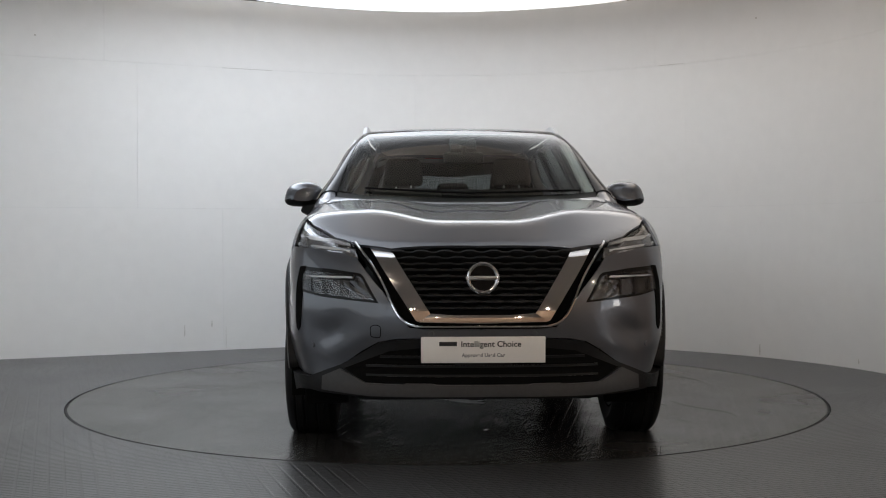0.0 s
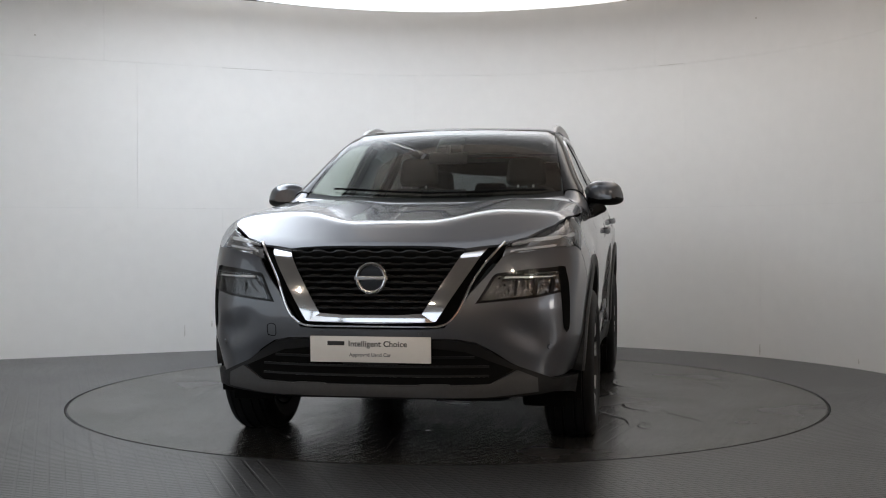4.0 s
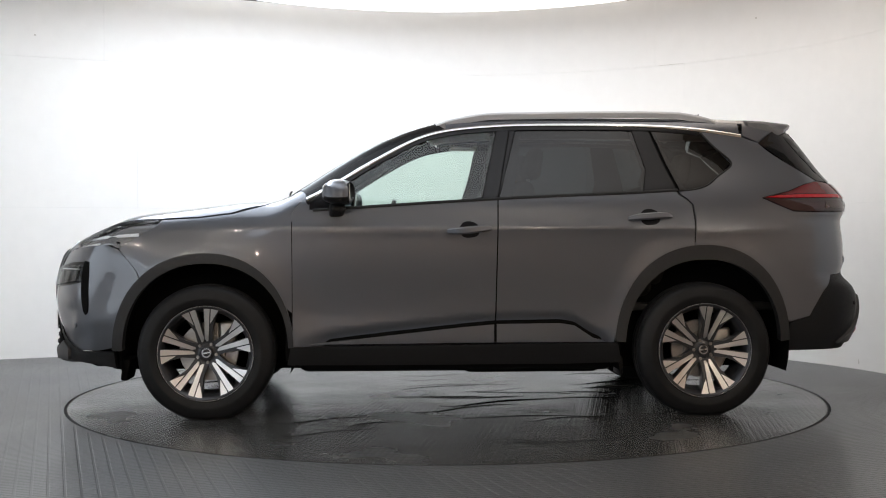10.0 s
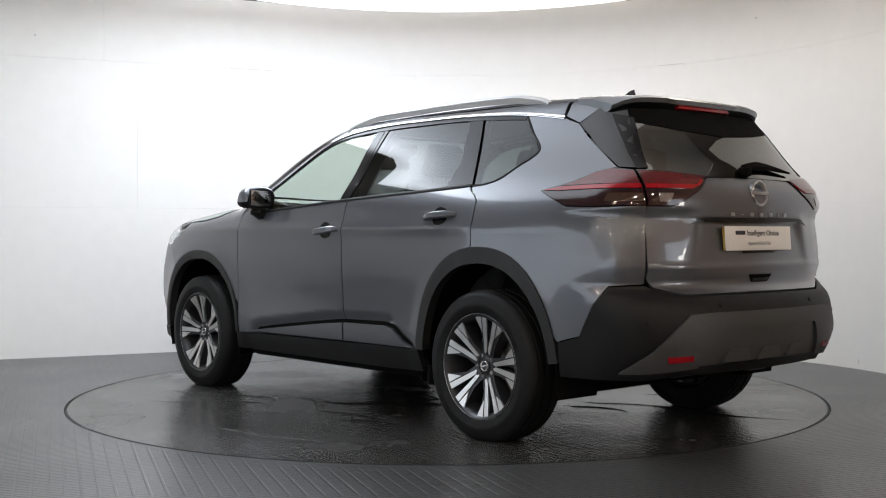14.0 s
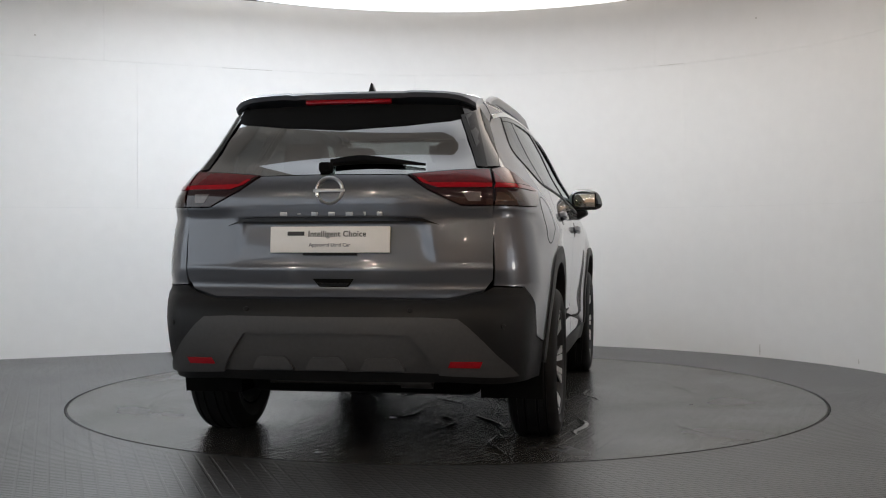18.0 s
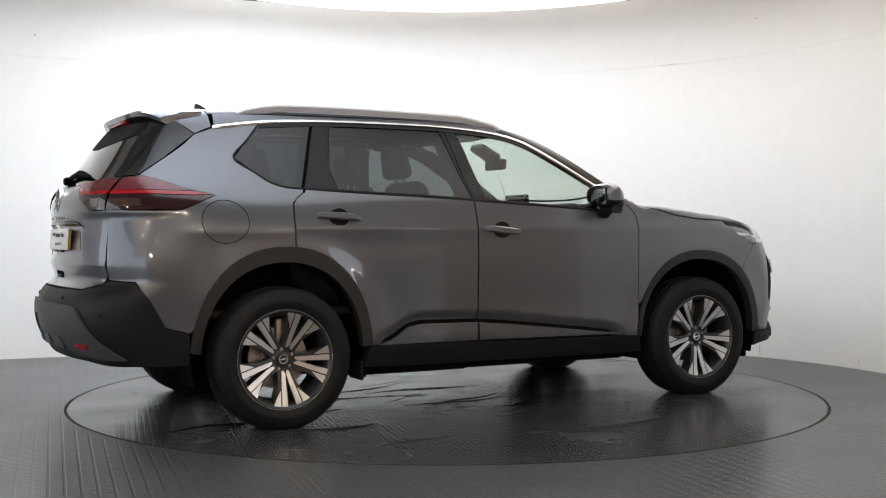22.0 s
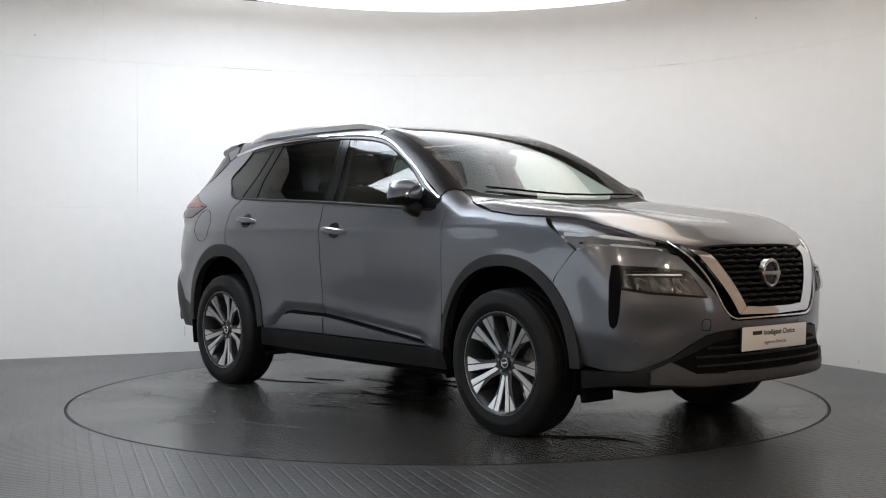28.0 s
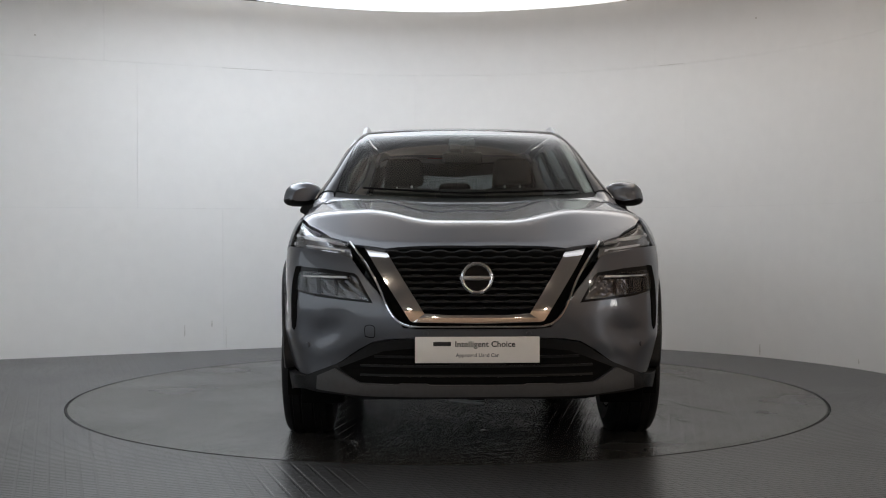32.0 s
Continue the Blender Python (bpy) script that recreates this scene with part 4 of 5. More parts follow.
def rear_end():
    K = lambda *p: bearing("k", *p)
    r, s = "r", "s"
    gate = whole([(0, 1.247), (.325, 1.243), (.418, 1.178), (.563, 1.108), (.690, 1.108), (.690, .95), (.689, .795), (.655, .752), (.52, .722), (0, .724)])

    def dent(p):
        x, z = np.abs(p[:, 0]), p[:, 2]
        inner = 1 / (1 + np.exp((x - .42 + (z - .95) * .25) / .012))
        shelf = -.030 * inner * (1 / (1 + np.exp((z - 1.048) / .004))) * np.clip((z - .83) / .20, 0, 1)
        return shelf + .006 * np.exp(-((z - .842) / .018) ** 2)
    g = link("tailgate", skin("tailgate", "r", gate, 0, .02, .022, dent), PAINT, car)
    link("rear_glass", skin("rear_glass", "r", whole([(0, 1.252), (.33, 1.249), (.648, 1.278), (.60, 1.40), (.545, 1.55), (0, 1.57)]), -.002, .006), REARGLASS, car)
    link("rear_glass_band", skin("rear_glass_band", "r", whole([(0, 1.455), (.29, 1.473), (.48, 1.495), (.538, 1.512), (.53, 1.57), (0, 1.58)]), .001, .004), MATT, car, "black band and recess under the spoiler")
    pair("pillar_fin", skin("pillar_fin", "s", [(1.74, 1.508), (1.86, 1.60), (1.93, 1.585), (2.115, 1.283), (2.045, 1.288), (1.90, 1.385)], .002, .02), FIN, car, "gloss black rear pillar fin")
    pair("glass_border", skin("glass_border", "r", [(.612, 1.284), (.655, 1.279), (.566, 1.545), (.515, 1.522)], .003, .004), PIANO, car, "black printed edge of the rear glass")
    # spoiler
    xs, rows = np.linspace(-.572, .572, 41), []
    for x in xs:
        e = abs(x) / .572
        end = 2.018 - .055 * e ** 3 - .05 * e ** 14 - (.012 if abs(x) > .27 else 0)
        z0 = float(drape("t", [x * .955], [1.685])[0][2])
        zt = 1.636 - .012 * e ** 2 - .035 * e ** 12 + (.006 if abs(x) > .27 else 0)
        rows.append([(x, 1.685, z0), (x, 1.80, z0 * .62 + zt * .38 + .004), (x, 1.70 + (end - 1.70) * .6, z0 * .3 + zt * .7 + .004), (x, end - .015, zt), (x, end, zt - .010), (x, end - .01, zt - .030), (x, 1.70 + (end - 1.70) * .78, zt - .045), (x, 1.70 + (end - 1.70) * .45, zt - .075), (x, 1.74, zt - .09)])
    k, verts, faces = 9, [v for row in rows for v in row], []
    for i in range(40):
        for j in range(k - 1):
            faces.append((i * k + j, (i + 1) * k + j, (i + 1) * k + j + 1, i * k + j + 1))
    faces += [tuple(range(k)), tuple(range(41 * k - 1, 40 * k - 1, -1))]
    link("spoiler", mesh_of("spoiler", verts, faces, True, 28), PAINT, car)
    pair("spoiler_flank", skin("spoiler_flank", "s", [(1.648, 1.551), (1.735, 1.514), (1.80, 1.558), (1.862, 1.602), (1.90, 1.612), (1.88, 1.630), (1.66, 1.645)], .001, .02), PAINT, car)
    link("high_brake_lamp", box("high_brake_lamp", .40, .03, .022, pose(0, 1.985, 1.592, 20), .005), REDLENS, car, "red high brake lamp in the spoiler")
    # tail lamps
    inner_l = [(.331, 1.247), (.50, 1.262), (.664, 1.272), (.686, 1.195), (.690, 1.114), (.563, 1.114), (.418, 1.183)]
    a, b = pair("tail_lamp", skin("tail_lamp", "r", inner_l, .006, .02, .03), DARKLENS, g, "red and smoked tail lamp")
    pair("red_blade", skin("red_blade", "r", [(.345, 1.243), (.50, 1.257), (.661, 1.266), (.681, 1.207), (.44, 1.207), (.405, 1.214)], .008, .006, .03), REDTOP, a)[1].parent = b
    pair("red_line", skin("red_line", "r", [(.385, 1.228), (.425, 1.206), (.680, 1.205), (.682, 1.188), (.46, 1.187), (.40, 1.206), (.372, 1.226)], .010, .008, .03), REDLENS, a)[1].parent = b
    pair("reverse_lens", skin("reverse_lens", "r", [(.565, 1.168), (.640, 1.168), (.640, 1.130), (.590, 1.130)], .008, .006, .03), REVERSE, a)[1].parent = b
    outer = K((r, .671, 1.269), (s, 2.03, 1.283), (s, 1.96, 1.266), (s, 1.85, 1.224), (s, 1.693, 1.188), (s, 1.862, 1.116), (s, 2.0, 1.112), (r, .696, 1.114))
    a, b = pair("tail_lamp", skin("tail_lamp", "k", outer, .006, .02, .025), DARKLENS, car, "red and smoked wrap-round tail lamp")
    cap = K((r, .675, 1.264), (s, 2.02, 1.277), (s, 1.955, 1.260), (s, 1.85, 1.218), (s, 1.80, 1.206), (s, 2.0, 1.210), (r, .693, 1.208))
    pair("red_blade", skin("red_blade", "k", cap, .008, .006, .025), REDTOP, a)[1].parent = b
    line = K((r, .693, 1.206), (s, 2.0, 1.206), (s, 1.80, 1.200), (s, 1.712, 1.188), (s, 1.80, 1.184), (s, 2.0, 1.188), (r, .694, 1.188))
    pair("red_line", skin("red_line", "k", line, .010, .008, .025), REDLENS, a)[1].parent = b
    amber = K((r, .700, 1.166), (s, 2.10, 1.168), (s, 2.06, 1.166), (s, 2.05, 1.132), (s, 2.10, 1.131), (r, .700, 1.131))
    pair("turn_lens", skin("turn_lens", "k", amber, .008, .006, .025), AMBER, a, "smoked amber turn lens")[1].parent = b
    # bumper
    arch = [p for p in oval(**ARCH_R, a0=12, a1=1) if p[1] > .36]
    top = K((r, 0, .716), (r, .52, .714), (r, .655, .744), (r, .692, .763), (s, 2.083, .756), (s, 2.03, .675), (s, 1.945, .530), (s, 1.838, .500)) + K((s, 1.835, .42), (s, 1.833, .345), (s, 2.0, .345), (r, .70, .345), (r, .50, .36), (r, 0, .37))
    pair("rear_bumper", skin("rear_bumper", "k", top, -.002, .03, .035), BLACK, car, "black plastic rear bumper")
    skid = K((r, 0, .640), (r, .42, .640), (r, .555, .634), (r, .60, .60), (r, .66, .540), (r, .71, .480), (r, .765, .415), (r, .785, .382), (r, .72, .384), (r, .60, .392), (r, .475, .400), (r, .462, .430), (r, .405, .512), (r, .362, .568), (r, 0, .572))
    pair("rear_skid_plate", skin("rear_skid_plate", "k", skid, .014, .03, .035), SATIN, car, "dark grey satin rear skid plate")
    link("diffuser", skin("diffuser", "r", whole([(0, .576), (.36, .572), (.405, .516), (.472, .425), (.472, .400), (0, .400)]), .0, .012, .04), SATIN, car, "dark grey recessed diffuser panel")
    for x in (-.24, 0, .24):
        link("diffuser_vane", skin("diffuser_vane", "r", [(x - .095, .420), (x + .095, .420), (x + .070, .462), (x + .055, .470), (x - .055, .470), (x - .070, .462)], .004, .030, .012, lambda p: .012 * np.clip((.470 - p[:, 2]) / .05, 0, 1)), SATIN, car)
    pair("rear_reflector", skin("rear_reflector", "r", [(.512, .436), (.64, .432), (.652, .458), (.525, .460)], .018, .006), REDLENS, car, "red strip reflector")
    link("lower_valance", skin("lower_valance", "r", whole([(0, .41), (.55, .40), (.66, .388), (.50, .362), (0, .362)]), .002, .03), BLACK, car)
    # black strip for the shade over the plate niche, handle, emblem, lettering blocks
    ledge = whole([(0, 1.062), (.30, 1.062), (.40, 1.058), (.475, 1.028), (.44, 1.036), (.38, 1.046), (0, 1.046)])
    link("niche_shade", skin("niche_shade", "r", ledge, .003, .03, .03), PIANO, g, "black strip for the line of shade over the plate")
    h = link("gate_handle", skin("gate_handle", "r", [(-.078, .764), (.048, .764), (.075, .800), (-.105, .800)], .004, .012, .04), MATT, g, "black tailgate release")
    link("release_bar", skin("release_bar", "r", [(-.070, .770), (.042, .770), (.056, .784), (-.084, .784)], .010, .012, .04), BLACK, h)
    y0 = float(drape("r", [0.], [1.185])[0][1])
    ring = lathe("emblem", [(.049, 0), (.052, .008), (.057, .010), (.063, .006), (.063, -.012), (.049, -.012), (.049, 0)], 48, "z")
    ring.transform(pose(0, y0 + .002, 1.178, 90 - 6, 0, 180))
    link("emblem", ring, SILVER, g, "round silver emblem ring with a plain bar")
    link("emblem_bar", box("emblem_bar", .140, .006, .016, pose(0, y0 + .010, 1.178, 6), .003), LETTER, g)
    x = .222
    for w in (.032, .016, .028, .028, .032, .008, .024):
        p, nr = on("r", [(x - w / 2, 1.078)])
        link("model_letter_block", box("model_letter_block", w, .003, .017 if w != .016 else .005, Matrix.Translation(p[0] + nr[0] * .004), .0005), LETTER, g, "raised silver lettering drawn as plain blocks")
        x -= w + .0475
    # rear wiper
    p, nr = on("r", bent([(.015, 1.290), (-.10, 1.304), (-.25, 1.296), (-.40, 1.280)], 8))
    w = link("rear_wiper", sweep("rear_wiper", p + nr * .014, nr, round_section(.018, 8, .7), taper=np.interp(np.linspace(0, 1, len(p)), [0, .3, 1], [1.1, 1.35, .35])), MATT, car, "black rear wiper")
    p, nr = on("r", [(.03, 1.272)])
    link("wiper_pivot", box("wiper_pivot", .062, .05, .045, Matrix.Translation(p[0] + nr[0] * .012), .014, 3), MATT, w)
    for x in (.74, .36, -.36, -.74):
        p, nr = on("r", [(abs(x), .60 if abs(x) > .5 else .672)])
        d = lathe("parking_sensor", [(0, .003), (.009, .003), (.011, 0), (.011, -.01)], 16, "z")
        d.transform(Matrix.Translation(p[0] * (1 if x > 0 else -1, 1, 1)) @ Vector(nr[0] * (1 if x > 0 else -1, 1, 1)).to_track_quat("Z", "Y").to_matrix().to_4x4())
        link("parking_sensor", d, BLACK, car)


def fittings():
    # mirrors
    def mirror_head():
        n, m, verts, faces = 14, 20, [], []
        for i in range(n + 1):
            k = i / n
            y = -.724 + .140 * k
            s = (.52 + .48 * math.sin(math.pi / 2 * min(1, k / .55)) ** .8) if k < .55 else 1 - .20 * max(0, (k - .72) / .28) ** 2
            for j in range(m):
                a = 2 * math.pi * j / m
                c, q = math.copysign(abs(math.cos(a)) ** .72, math.cos(a)), math.copysign(abs(math.sin(a)) ** .72, math.sin(a))
                verts.append((.916 + .106 * c * s - .02 * (1 - s) + (.018 * q if c > 0 else 0) * -1, y + .03 * max(0, -c), 1.213 + .075 * q * s * (1.0 if q > 0 else .85)))
        for i in range(n):
            for j in range(m):
                faces.append((i * m + j, i * m + (j + 1) % m, (i + 1) * m + (j + 1) % m, (i + 1) * m + j))
        faces.append(tuple(range(m - 1, -1, -1)))
        return verts, faces, n, m
    verts, faces, n, m = mirror_head()
    up = [f for f in faces if np.mean([verts[i][2] for i in f]) > 1.192]
    lo = [f for f in faces if np.mean([verts[i][2] for i in f]) <= 1.192]
    a = pair("door_mirror", mesh_of("door_mirror", verts, up, True, 60), PAINT, car, "door mirror with a grey cap and black base")
    for name, me, mt in (("mirror_base", mesh_of("mirror_base", verts, lo, True, 60), BLACK), ("mirror_stalk", box("mirror_stalk", .12, .085, .075, pose(.868, -.650, 1.128, 0, -28, 12), .022, 3, (.8, .9)), BLACK),
                         ("mirror_bezel", box("mirror_bezel", .160, .010, .108, pose(.908, -.584, 1.211), .03, 3), BLACK), ("mirror_face", box("mirror_face", .140, .006, .090, pose(.909, -.580, 1.212), .02, 2), CHROME)):
        pair(name, me, mt, a[0])[1].parent = a[1]
    # handles; a flat black patch stands for the shade in each recess
    for y, z in ((.066, 1.012), (1.052, 1.078)):
        bowl = skin("door_handle", "s", bent([(y - .060, z + .004), (y - .036, z + .040), (y + .012, z + .046), (y + .054, z + .014), (y + .048, z - .024), (y + .010, z - .040), (y - .036, z - .034), (y - .060, z + .004)], 5)[:-1], .0015, .003, .02)
        a = pair("door_handle", bowl, PIANO, car, "grey door pull over a flat black patch for the recess shade")
        ys = np.linspace(y - .118, y + .118, 22)
        p, nr = on("s", [(q, z + .006 * (q - y) / .1 + .002) for q in ys])
        lift = .012 + .022 * np.clip(1 - np.abs((ys - y) / .118) ** 4, 0, 1)
        bar = sweep("pull", p + nr * (lift - .012)[:, None], nr, [(-.015, -.008), (.015, -.008), (.019, .002), (.012, .011), (-.012, .011), (-.019, .002)], taper=.55 + .5 * np.clip(1 - np.abs((ys - y) / .121) ** 3, 0, 1))
        pair("pull", bar, PAINT, a[0])[1].parent = a[1]
    # fuel flap: a fine round shut line on the right side
    c = [(1.655 + .118 * math.cos(t) * (1.0), 1.055 + .108 * math.sin(t)) for t in np.linspace(0, 2 * math.pi, 49)]
    p, nr = on("s", c)
    link("fuel_flap", mirrored(sweep("fuel_flap", p + nr * .0006, nr, [(-.0018, -.003), (.0018, -.003), (.0018, .0005), (-.0018, .0005)], False)), MATT, car)


body_sides()
body_top()
front_end()
rear_end()
number_board(-2.314, .498, -1, 2, False)
number_board(2.306, .968, 1, 4, True)
fittings()
# ---- wheels, underside, cabin ----
def wheel_meshes():
    tyre = [(.246, .098), (.256, .106), (.270, .115), (.284, .1165), (.288, .1185), (.302, .1200), (.306, .1185), (.335, .114), (.352, .104), (.363, .090), (.3665, .076), (.3615, .074), (.3615, .066), (.368, .064), (.369, .036), (.3625, .034), (.3625, .024), (.369, .022), (.369, -.022), (.3625, -.024), (.3625, -.034), (.369, -.036), (.368, -.064), (.3615, -.066), (.3615, -.074), (.363, -.088), (.352, -.102), (.30, -.118), (.245, -.10)]
    t = lathe("tyre", tyre, 96)
    for v in t.vertices:  # the weight of the car presses the tread flat and swells the wall
        if v.co.z < -AXLE_Z:
            v.co.x *= 1 + .9 * (-AXLE_Z - v.co.z)
            v.co.z = -AXLE_Z
    barrel = lathe("rim_barrel", [(.248, .096), (.257, .104), (.257, .109), (.250, .112), (.240, .104), (.228, .085), (.220, .04), (.217, -.09), (.235, -.1)], 64)
    verts, faces, blades = [], [], []

    def prism(poly, x0, x1):
        k = len(verts)
        n = len(poly)
        verts.extend([(x1(r) if callable(x1) else x1, r * math.cos(a), r * math.sin(a)) for r, a in poly] + [(x0, r * math.cos(a), r * math.sin(a)) for r, a in poly])
        faces.append(tuple(range(k, k + n)))
        faces.extend([(k + i, k + n + i, k + n + (i + 1) % n, k + (i + 1) % n) for i in range(n)])
    face = lambda r: .066 + .040 * (r / .25) ** 1.5
    turned = lambda pts, sgn, g: [(math.hypot(x, y), radians(72 * g) + sgn * math.atan2(x, y)) for x, y in pts]
    at = lambda r, deg: (r * math.sin(radians(deg)), r * math.cos(radians(deg)))
    bar = [(.0015, .078), (.013, .160), at(.2505, 5.6), at(.2512, 9.2), at(.2505, 12.8), (.0375, .155), (.0185, .062), (.010, .060)]
    wedge = [(.0445, .156), (.0525, .196), at(.2505, 14.3), at(.2512, 19.5), at(.2505, 24.8), (.0740, .190)]
    for g in range(5):
        for sgn in (-1, 1):
            for poly in (bar, wedge):  # a long bar to the hub and a short wedge beside it, parted by a groove
                prism(turned(poly, sgn, g), .05, face)
                if sgn > 0:
                    faces[:] = [tuple(reversed(f)) for f in faces]
                blades.append(mesh_of("blade", verts, faces, True, 30))
                verts.clear(), faces.clear()
    for g in range(5):
        for sgn in (-1, 1):
            k = len(faces)
            prism(turned([(.0, .05), (.0005, .074), (.011, .160), at(.2515, 5.2), at(.2515, 15), at(.2515, 25.2), (.0765, .188), (.046, .120), (.038, .045)], sgn, g), .015, lambda r: face(r) - .007)
            if sgn > 0:
                faces[k:] = [tuple(reversed(f)) for f in faces[k:]]
    back = mesh_of("spoke", verts, faces, True, 30)
    hub = lathe("hub", [(0, .074), (.029, .074), (.033, .070), (.035, .064), (.060, .058), (.066, .04), (.066, .0)], 40)
    lip = lathe("rim_lip", [(.2475, .1035), (.2495, .1085), (.2550, .1105), (.2570, .1065), (.2570, .098)], 72)
    cap = lathe("hub_cap", [(.0185, .0735), (.0205, .0765), (.0245, .0765), (.0265, .0735)], 32)
    disc = lathe("brake_disc", [(.05, .012), (.092, .012), (.094, -.012), (.158, -.012), (.160, -.014), (.160, -.040), (.05, -.040)], 56)
    nut = lathe("wheel_nut", [(0, .012), (.007, .012), (.0095, .008), (.0095, 0)], 8)
    return t, barrel, blades, back, hub, cap, lip, disc, nut


def wheels():
    tyre, barrel, blades, back, hub, cap, lip, disc, nut = wheel_meshes()
    cal = box("brake_caliper", .07, .10, .17, None, .02, 3)
    for x, y, turn in ((.795, FY, 25.5), (-.795, FY, 56), (.795, RY, 1.5), (-.795, RY, 63)):
        w = tagged(new("wheel"), "machined alloy wheel with five pairs of blades")
        w.parent = car
        w.matrix_basis = pose(x, y, AXLE_Z, turn, 0, 0) if x > 0 else pose(x, y, AXLE_Z, turn, 0, 180)
        link("tyre", tyre, RUBBER, w).matrix_basis = pose(0, 0, 0, -turn)
        for name, me, mt in (("rim_barrel", barrel, DARKALLOY), ("rim_lip", lip, MACHINED), ("spoke", back, DARKALLOY), ("hub", hub, DARKALLOY), ("hub_cap", cap, SILVER), ("brake_disc", disc, STEEL)):
            link(name, me, mt, w)
        link("hub_bar", box("hub_bar", .003, .050, .008, pose(.0755, 0, 0, -turn + 8), .001, 1), SILVER, w)
        for me in blades:
            link("blade", me, MACHINED, w)
        for k in range(5):
            a = radians(72 * k + 36)
            link("wheel_nut", nut, STEEL, w).location = (.058, .052 * math.cos(a), .052 * math.sin(a))
        link("brake_caliper", cal, STEEL, w).matrix_basis = pose(-.03, .125, .03, -turn)


def underside():
    for y, r in ((FY, .458), (RY, .472)):
        verts, faces, n = [], [], 24
        for i in range(n + 1):
            a = radians(-15 + 210 * i / n)
            rr = r + .03 * max(0, math.sin(a)) + .005
            for x in (.865, .58):
                verts.append((x, y + rr * math.cos(a), HZ + rr * math.sin(a)))
        faces = [(2 * i, 2 * i + 1, 2 * i + 3, 2 * i + 2) for i in range(n)] + [tuple(range(1, 2 * n + 2, 2))]
        pair("arch_liner", mesh_of("arch_liner", verts, faces, True, 40), MATT, car)
    for name, sx, sy, sz, x, y, z, mt in (("floor_pan", 1.12, 3.70, .34, 0, -.10, .40, MATT), ("sill_box", 1.64, 1.72, .20, 0, 0, .34, MATT), ("engine_tray", 1.15, .55, .10, 0, -1.78, .30, MATT), ("fuel_tank", 1.05, .80, .12, 0, .45, .255, MATT), ("rear_silencer", .85, .20, .11, 0, 1.90, .40, RUST)):
        link(name, box(name, sx, sy, sz, pose(x, y, z), .04, 2), mt, car)
    for y in (FY, RY):
        tube = lathe("axle", [(0, -.62), (.045, -.62), (.045, .62), (0, .62)], 16)
        tube.transform(pose(0, y, .34))
        link("axle", tube, MATT, car)
    # front air dams before the wheels
    pair("air_dam", box("air_dam", .20, .035, .12, pose(.70, -1.80, .258, -10), .010, 2, (1.05, 1.2)), MATT, car)
    pair("mud_flap", box("mud_flap", .16, .02, .10, pose(.76, .90, .265), .006), BLACK, car)
    pipe = lathe("exhaust_pipe", [(.0, -.33), (.018, -.33), (.018, .33), (0, .33)], 16)
    pipe.transform(pose(.02, 2.06, .335))
    link("exhaust_pipe", pipe, RUST, car)
    tip = lathe("exhaust_tip", [(.030, -.07), (.036, -.07), (.036, .07), (.030, .07), (.030, -.07)], 20)
    tip.transform(pose(-.33, 2.06, .340, 0, 0, 0))
    link("exhaust_tip", tip, RUST, car)


def seat(x, y, back_h=.62, w=.50):
    st = link("front_seat", box("front_seat", w, .50, .16, pose(x, y - .05, .70, 8), .06, 3), CLOTH, car, "black cloth front seat")
    link("backrest", box("backrest", w, .14, back_h, pose(x, y + .25, 1.0, -18), .06, 3, (.84, .8)), CLOTH, st)
    link("headrest", box("headrest", .27, .10, .19, pose(x, y + .395, 1.405, -12), .045, 3, (.86, .8)), CLOTH, st)
    for dx in (-.05, .05):
        rod = lathe("headrest_rod", [(.0, -.09), (.007, -.09), (.007, .09), (0, .09)], 8, "z")
        rod.transform(pose(x + dx, y + .365, 1.30, -14))
        link("headrest_rod", rod, SILVER, st)


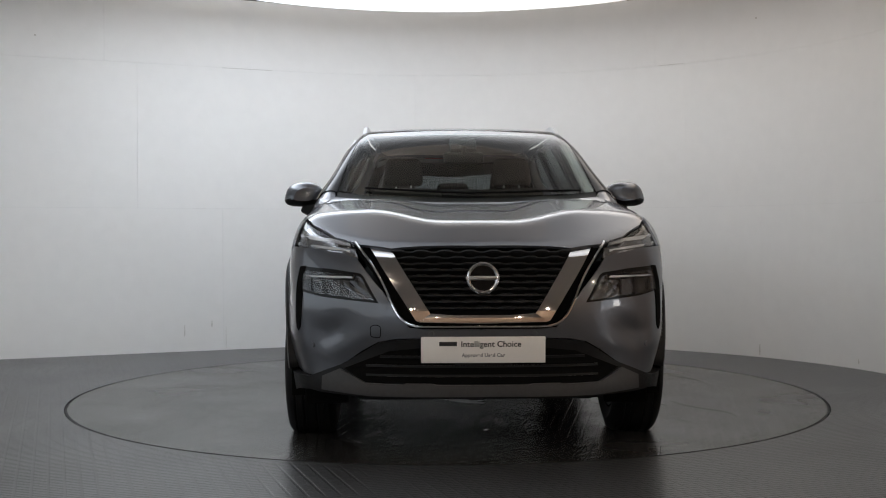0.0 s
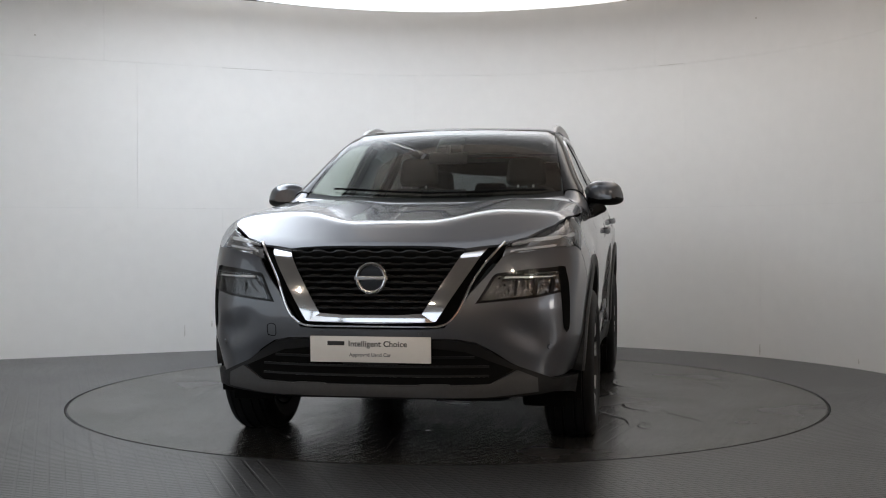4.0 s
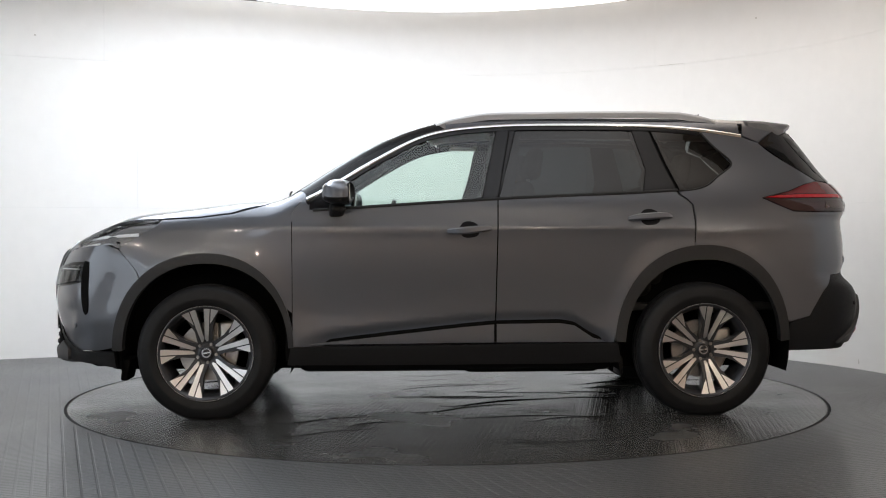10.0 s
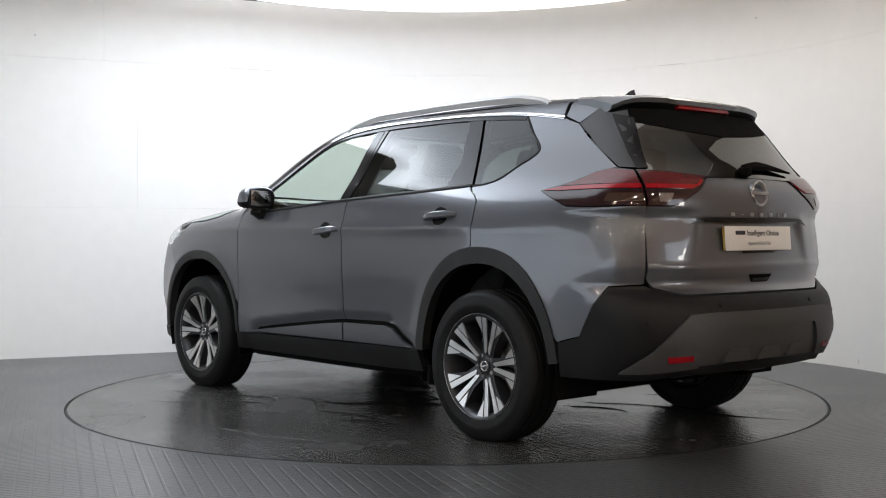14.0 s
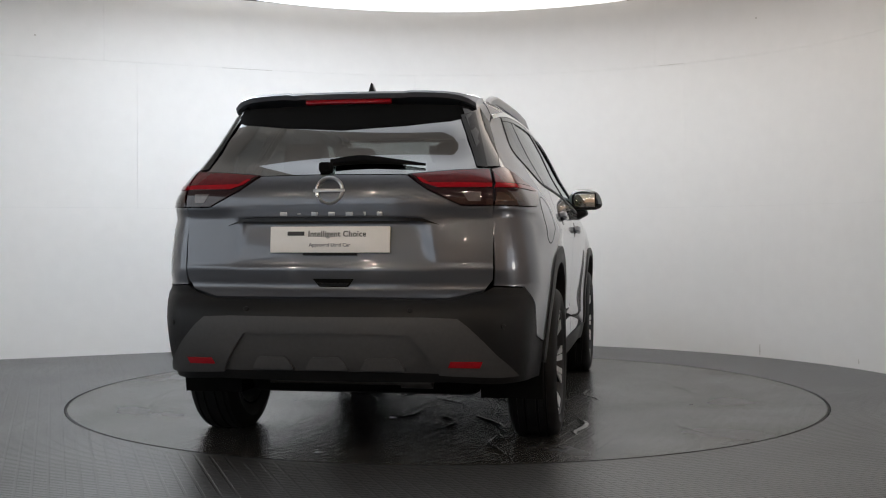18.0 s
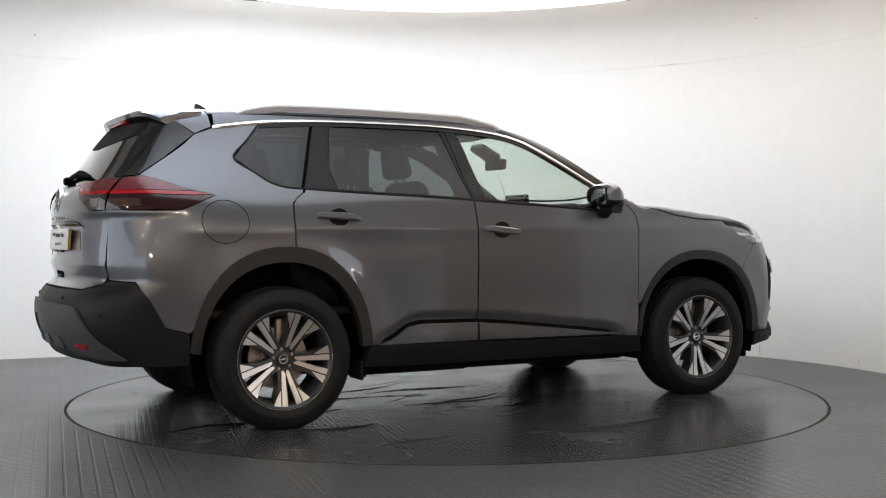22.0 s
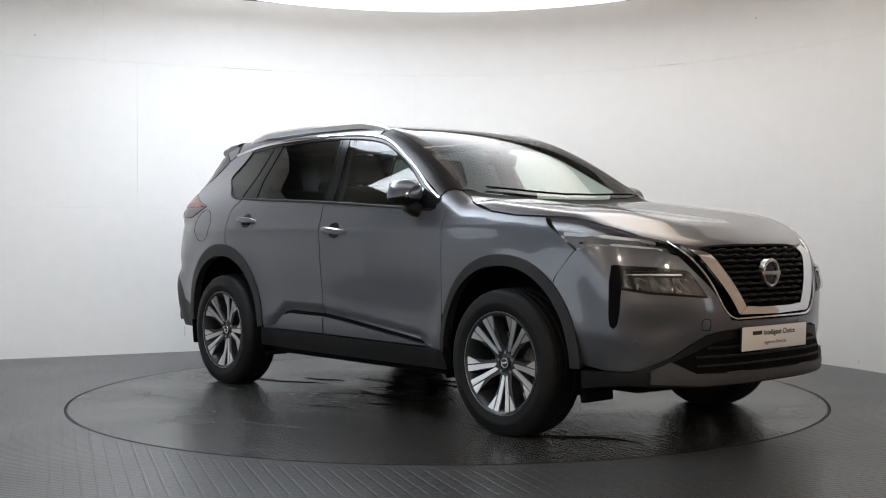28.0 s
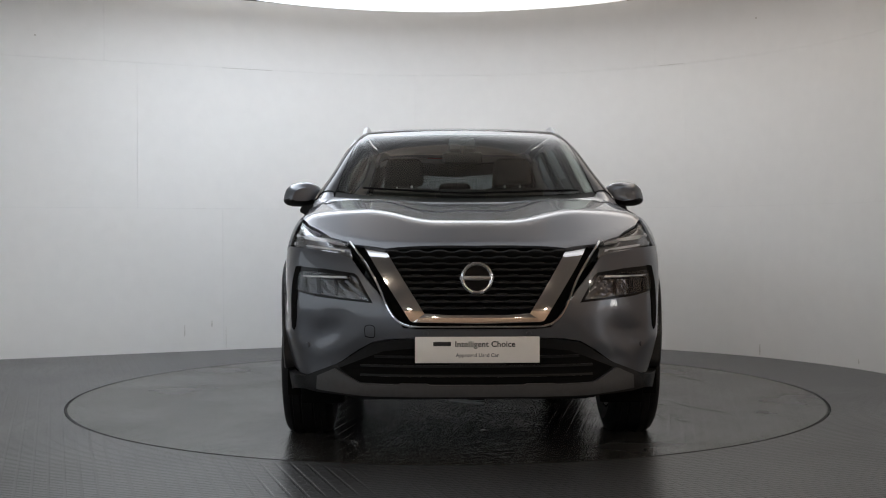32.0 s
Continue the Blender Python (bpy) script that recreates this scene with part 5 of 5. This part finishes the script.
def cabin():
    link("headlining", skin("headlining", "t", whole([(0, -.15), (.56, -.08), (.57, .5), (.55, 1.5), (.50, 1.75), (0, 1.80)]), -.03, .01, .12), HEADLINE, car)
    link("dashboard", box("dashboard", 1.38, .42, .30, pose(0, -.76, .98), .07, 3, (.95, .7)), TRIM_IN, car)
    link("instrument_hood", box("instrument_hood", .36, .16, .06, pose(-.36, -.62, 1.145, -8), .025, 3), TRIM_IN, car)
    link("centre_screen", box("centre_screen", .27, .02, .16, pose(0, -.59, 1.17, -10), .008), PIANO, car)
    ring = lathe("steering_wheel", [(.170 + .015 * math.cos(a), .015 * math.sin(a)) for a in np.linspace(0, 2 * math.pi, 11)], 40, "z")
    m = pose(-.36, -.40, 1.045, 68)
    ring.transform(m)
    sw = link("steering_wheel", ring, TRIM_IN, car)
    link("steering_boss", box("steering_boss", .30, .09, .05, m, .02), TRIM_IN, sw)
    for x in (-.36, .36):
        seat(x, .08)
    bench = link("rear_bench", box("rear_bench", 1.26, .50, .18, pose(0, .88, .70, 6), .06, 3), CLOTH, car, "black cloth rear bench")
    link("backrest", box("backrest", 1.26, .16, .62, pose(0, 1.20, 1.0, -18), .06, 3, (.92, .8)), CLOTH, bench)
    for x in (-.40, 0, .40):
        link("headrest", box("headrest", .26, .09, .17 if x else .11, pose(x, 1.34, 1.375 if x else 1.32, -12), .04, 3, (.86, .8)), CLOTH, bench)
    link("load_cover", box("load_cover", 1.16, .62, .02, pose(0, 1.72, 1.02), .006), TRIM_IN, car)
    link("cabin_floor", box("cabin_floor", 1.40, 2.60, .04, pose(0, .5, .58), .01), TRIM_IN, car)
    pair("door_card", skin("door_card", "s", [(-.78, .58), (.80, .58), (.98, .95), (1.25, .97), (1.25, 1.20), (1.02, 1.19), (.22, 1.155), (-.5, 1.115), (-.76, 1.10)], -.07, .02, .2), TRIM_IN, car)
    pair("luggage_trim", skin("luggage_trim", "s", [(1.25, .97), (1.85, .97), (1.95, 1.2), (1.62, 1.36), (1.42, 1.23), (1.25, 1.21)], -.08, .02, .2), TRIM_IN, car)
    im = link("rear_view_mirror", box("rear_view_mirror", .235, .035, .07, pose(0, -.42, 1.44, 5), .016, 3), TRIM_IN, car)
    link("mirror_stem", box("mirror_stem", .025, .05, .07, pose(0, -.42, 1.485, 20), .008), TRIM_IN, im)
    link("camera_housing", box("camera_housing", .16, .16, .05, pose(0, -.34, 1.515, 30), .02, 2), TRIM_IN, car)
    pair("pillar_lining", band("pillar_lining", "s", bent([(.10, 1.18), (.16, 1.36), (.20, 1.57)], 4), bent([(.30, 1.18), (.34, 1.36), (.37, 1.57)], 4), -.035, .01, 2, 0), TRIM_IN, car)
    pair("grab_handle", box("grab_handle", .02, .18, .025, pose(.52, .12, 1.555), .01), HEADLINE, car)


wheels()
underside()
cabin()
# ---- turntable ----
table = tagged(new("turntable"), "round dark rubber-covered turntable let into the floor, scuffed", "turntable")
deck = slab("deck", arc(TABLE_R - .011, 0, 360, 160)[:-1], -.045, 0, TABLE)
deck.parent = table
annulus("edge_ring", TABLE_R - .011, TABLE_R, -.045, -.003, GROOVE).parent = table
rnd = random.Random(4)
for k in range(30):  # long low ripples in the rubber sheet
    a, r, turn, ln = rnd.uniform(0, 6.28), rnd.uniform(.15, 1.9), rnd.uniform(1.45, 2.05), rnd.uniform(.25, .85)
    s_ = np.linspace(-.5, .5, 19)
    path = np.stack([r * math.cos(a) + s_ * ln * math.cos(turn) + .03 * np.sin(s_ * 7 + k), r * math.sin(a) + s_ * ln * math.sin(turn) + .022 * np.cos(s_ * 9 + k), np.full(19, -.0005)], 1)
    fade = np.clip(1 - (2 * s_) ** 2, .05, 1) ** .7
    h = rnd.uniform(.003, .0065)
    sec = [(.038 * u, h * math.exp(-(u / .42) ** 2) - (.001 if abs(u) == 1 else 0)) for u in (1, .6, .35, .15, 0, -.15, -.35, -.6, -1)]
    link("rubber_ripple", sweep("rubber_ripple", path, np.tile((0, 0, 1.), (19, 1)), sec, False, None, fade), TABLE, table)


def motions():
    rows = [(0, 1.70), (1.0, 1.70), (1.9, 1.70), (2.2, 1.62), (2.5, 1.10), (2.9, -.65), (3.3, -3.45), (3.7, -7.20), (4.1, -11.45)]
    t = 4.5
    while t < 30.01:
        rows.append((t, 41.71 - 12.890 * t))
        t += .5
    rows += [(30.25, -347.95), (30.5, -350.69), (30.75, -353.20), (31.0, -355.18), (31.25, -356.72), (31.5, -357.86), (31.75, -358.55), (32.0, -358.93)]
    car_rows, table_rows = [], []
    for t, a in rows:
        m = pose(0, 0, 0, 0, 0, a)
        table_rows.append((t, m))
        car_rows.append((t, m @ pose(.0871, .0108, 0)))
    walk(table, table_rows)
    walk(car, car_rows)


motions()
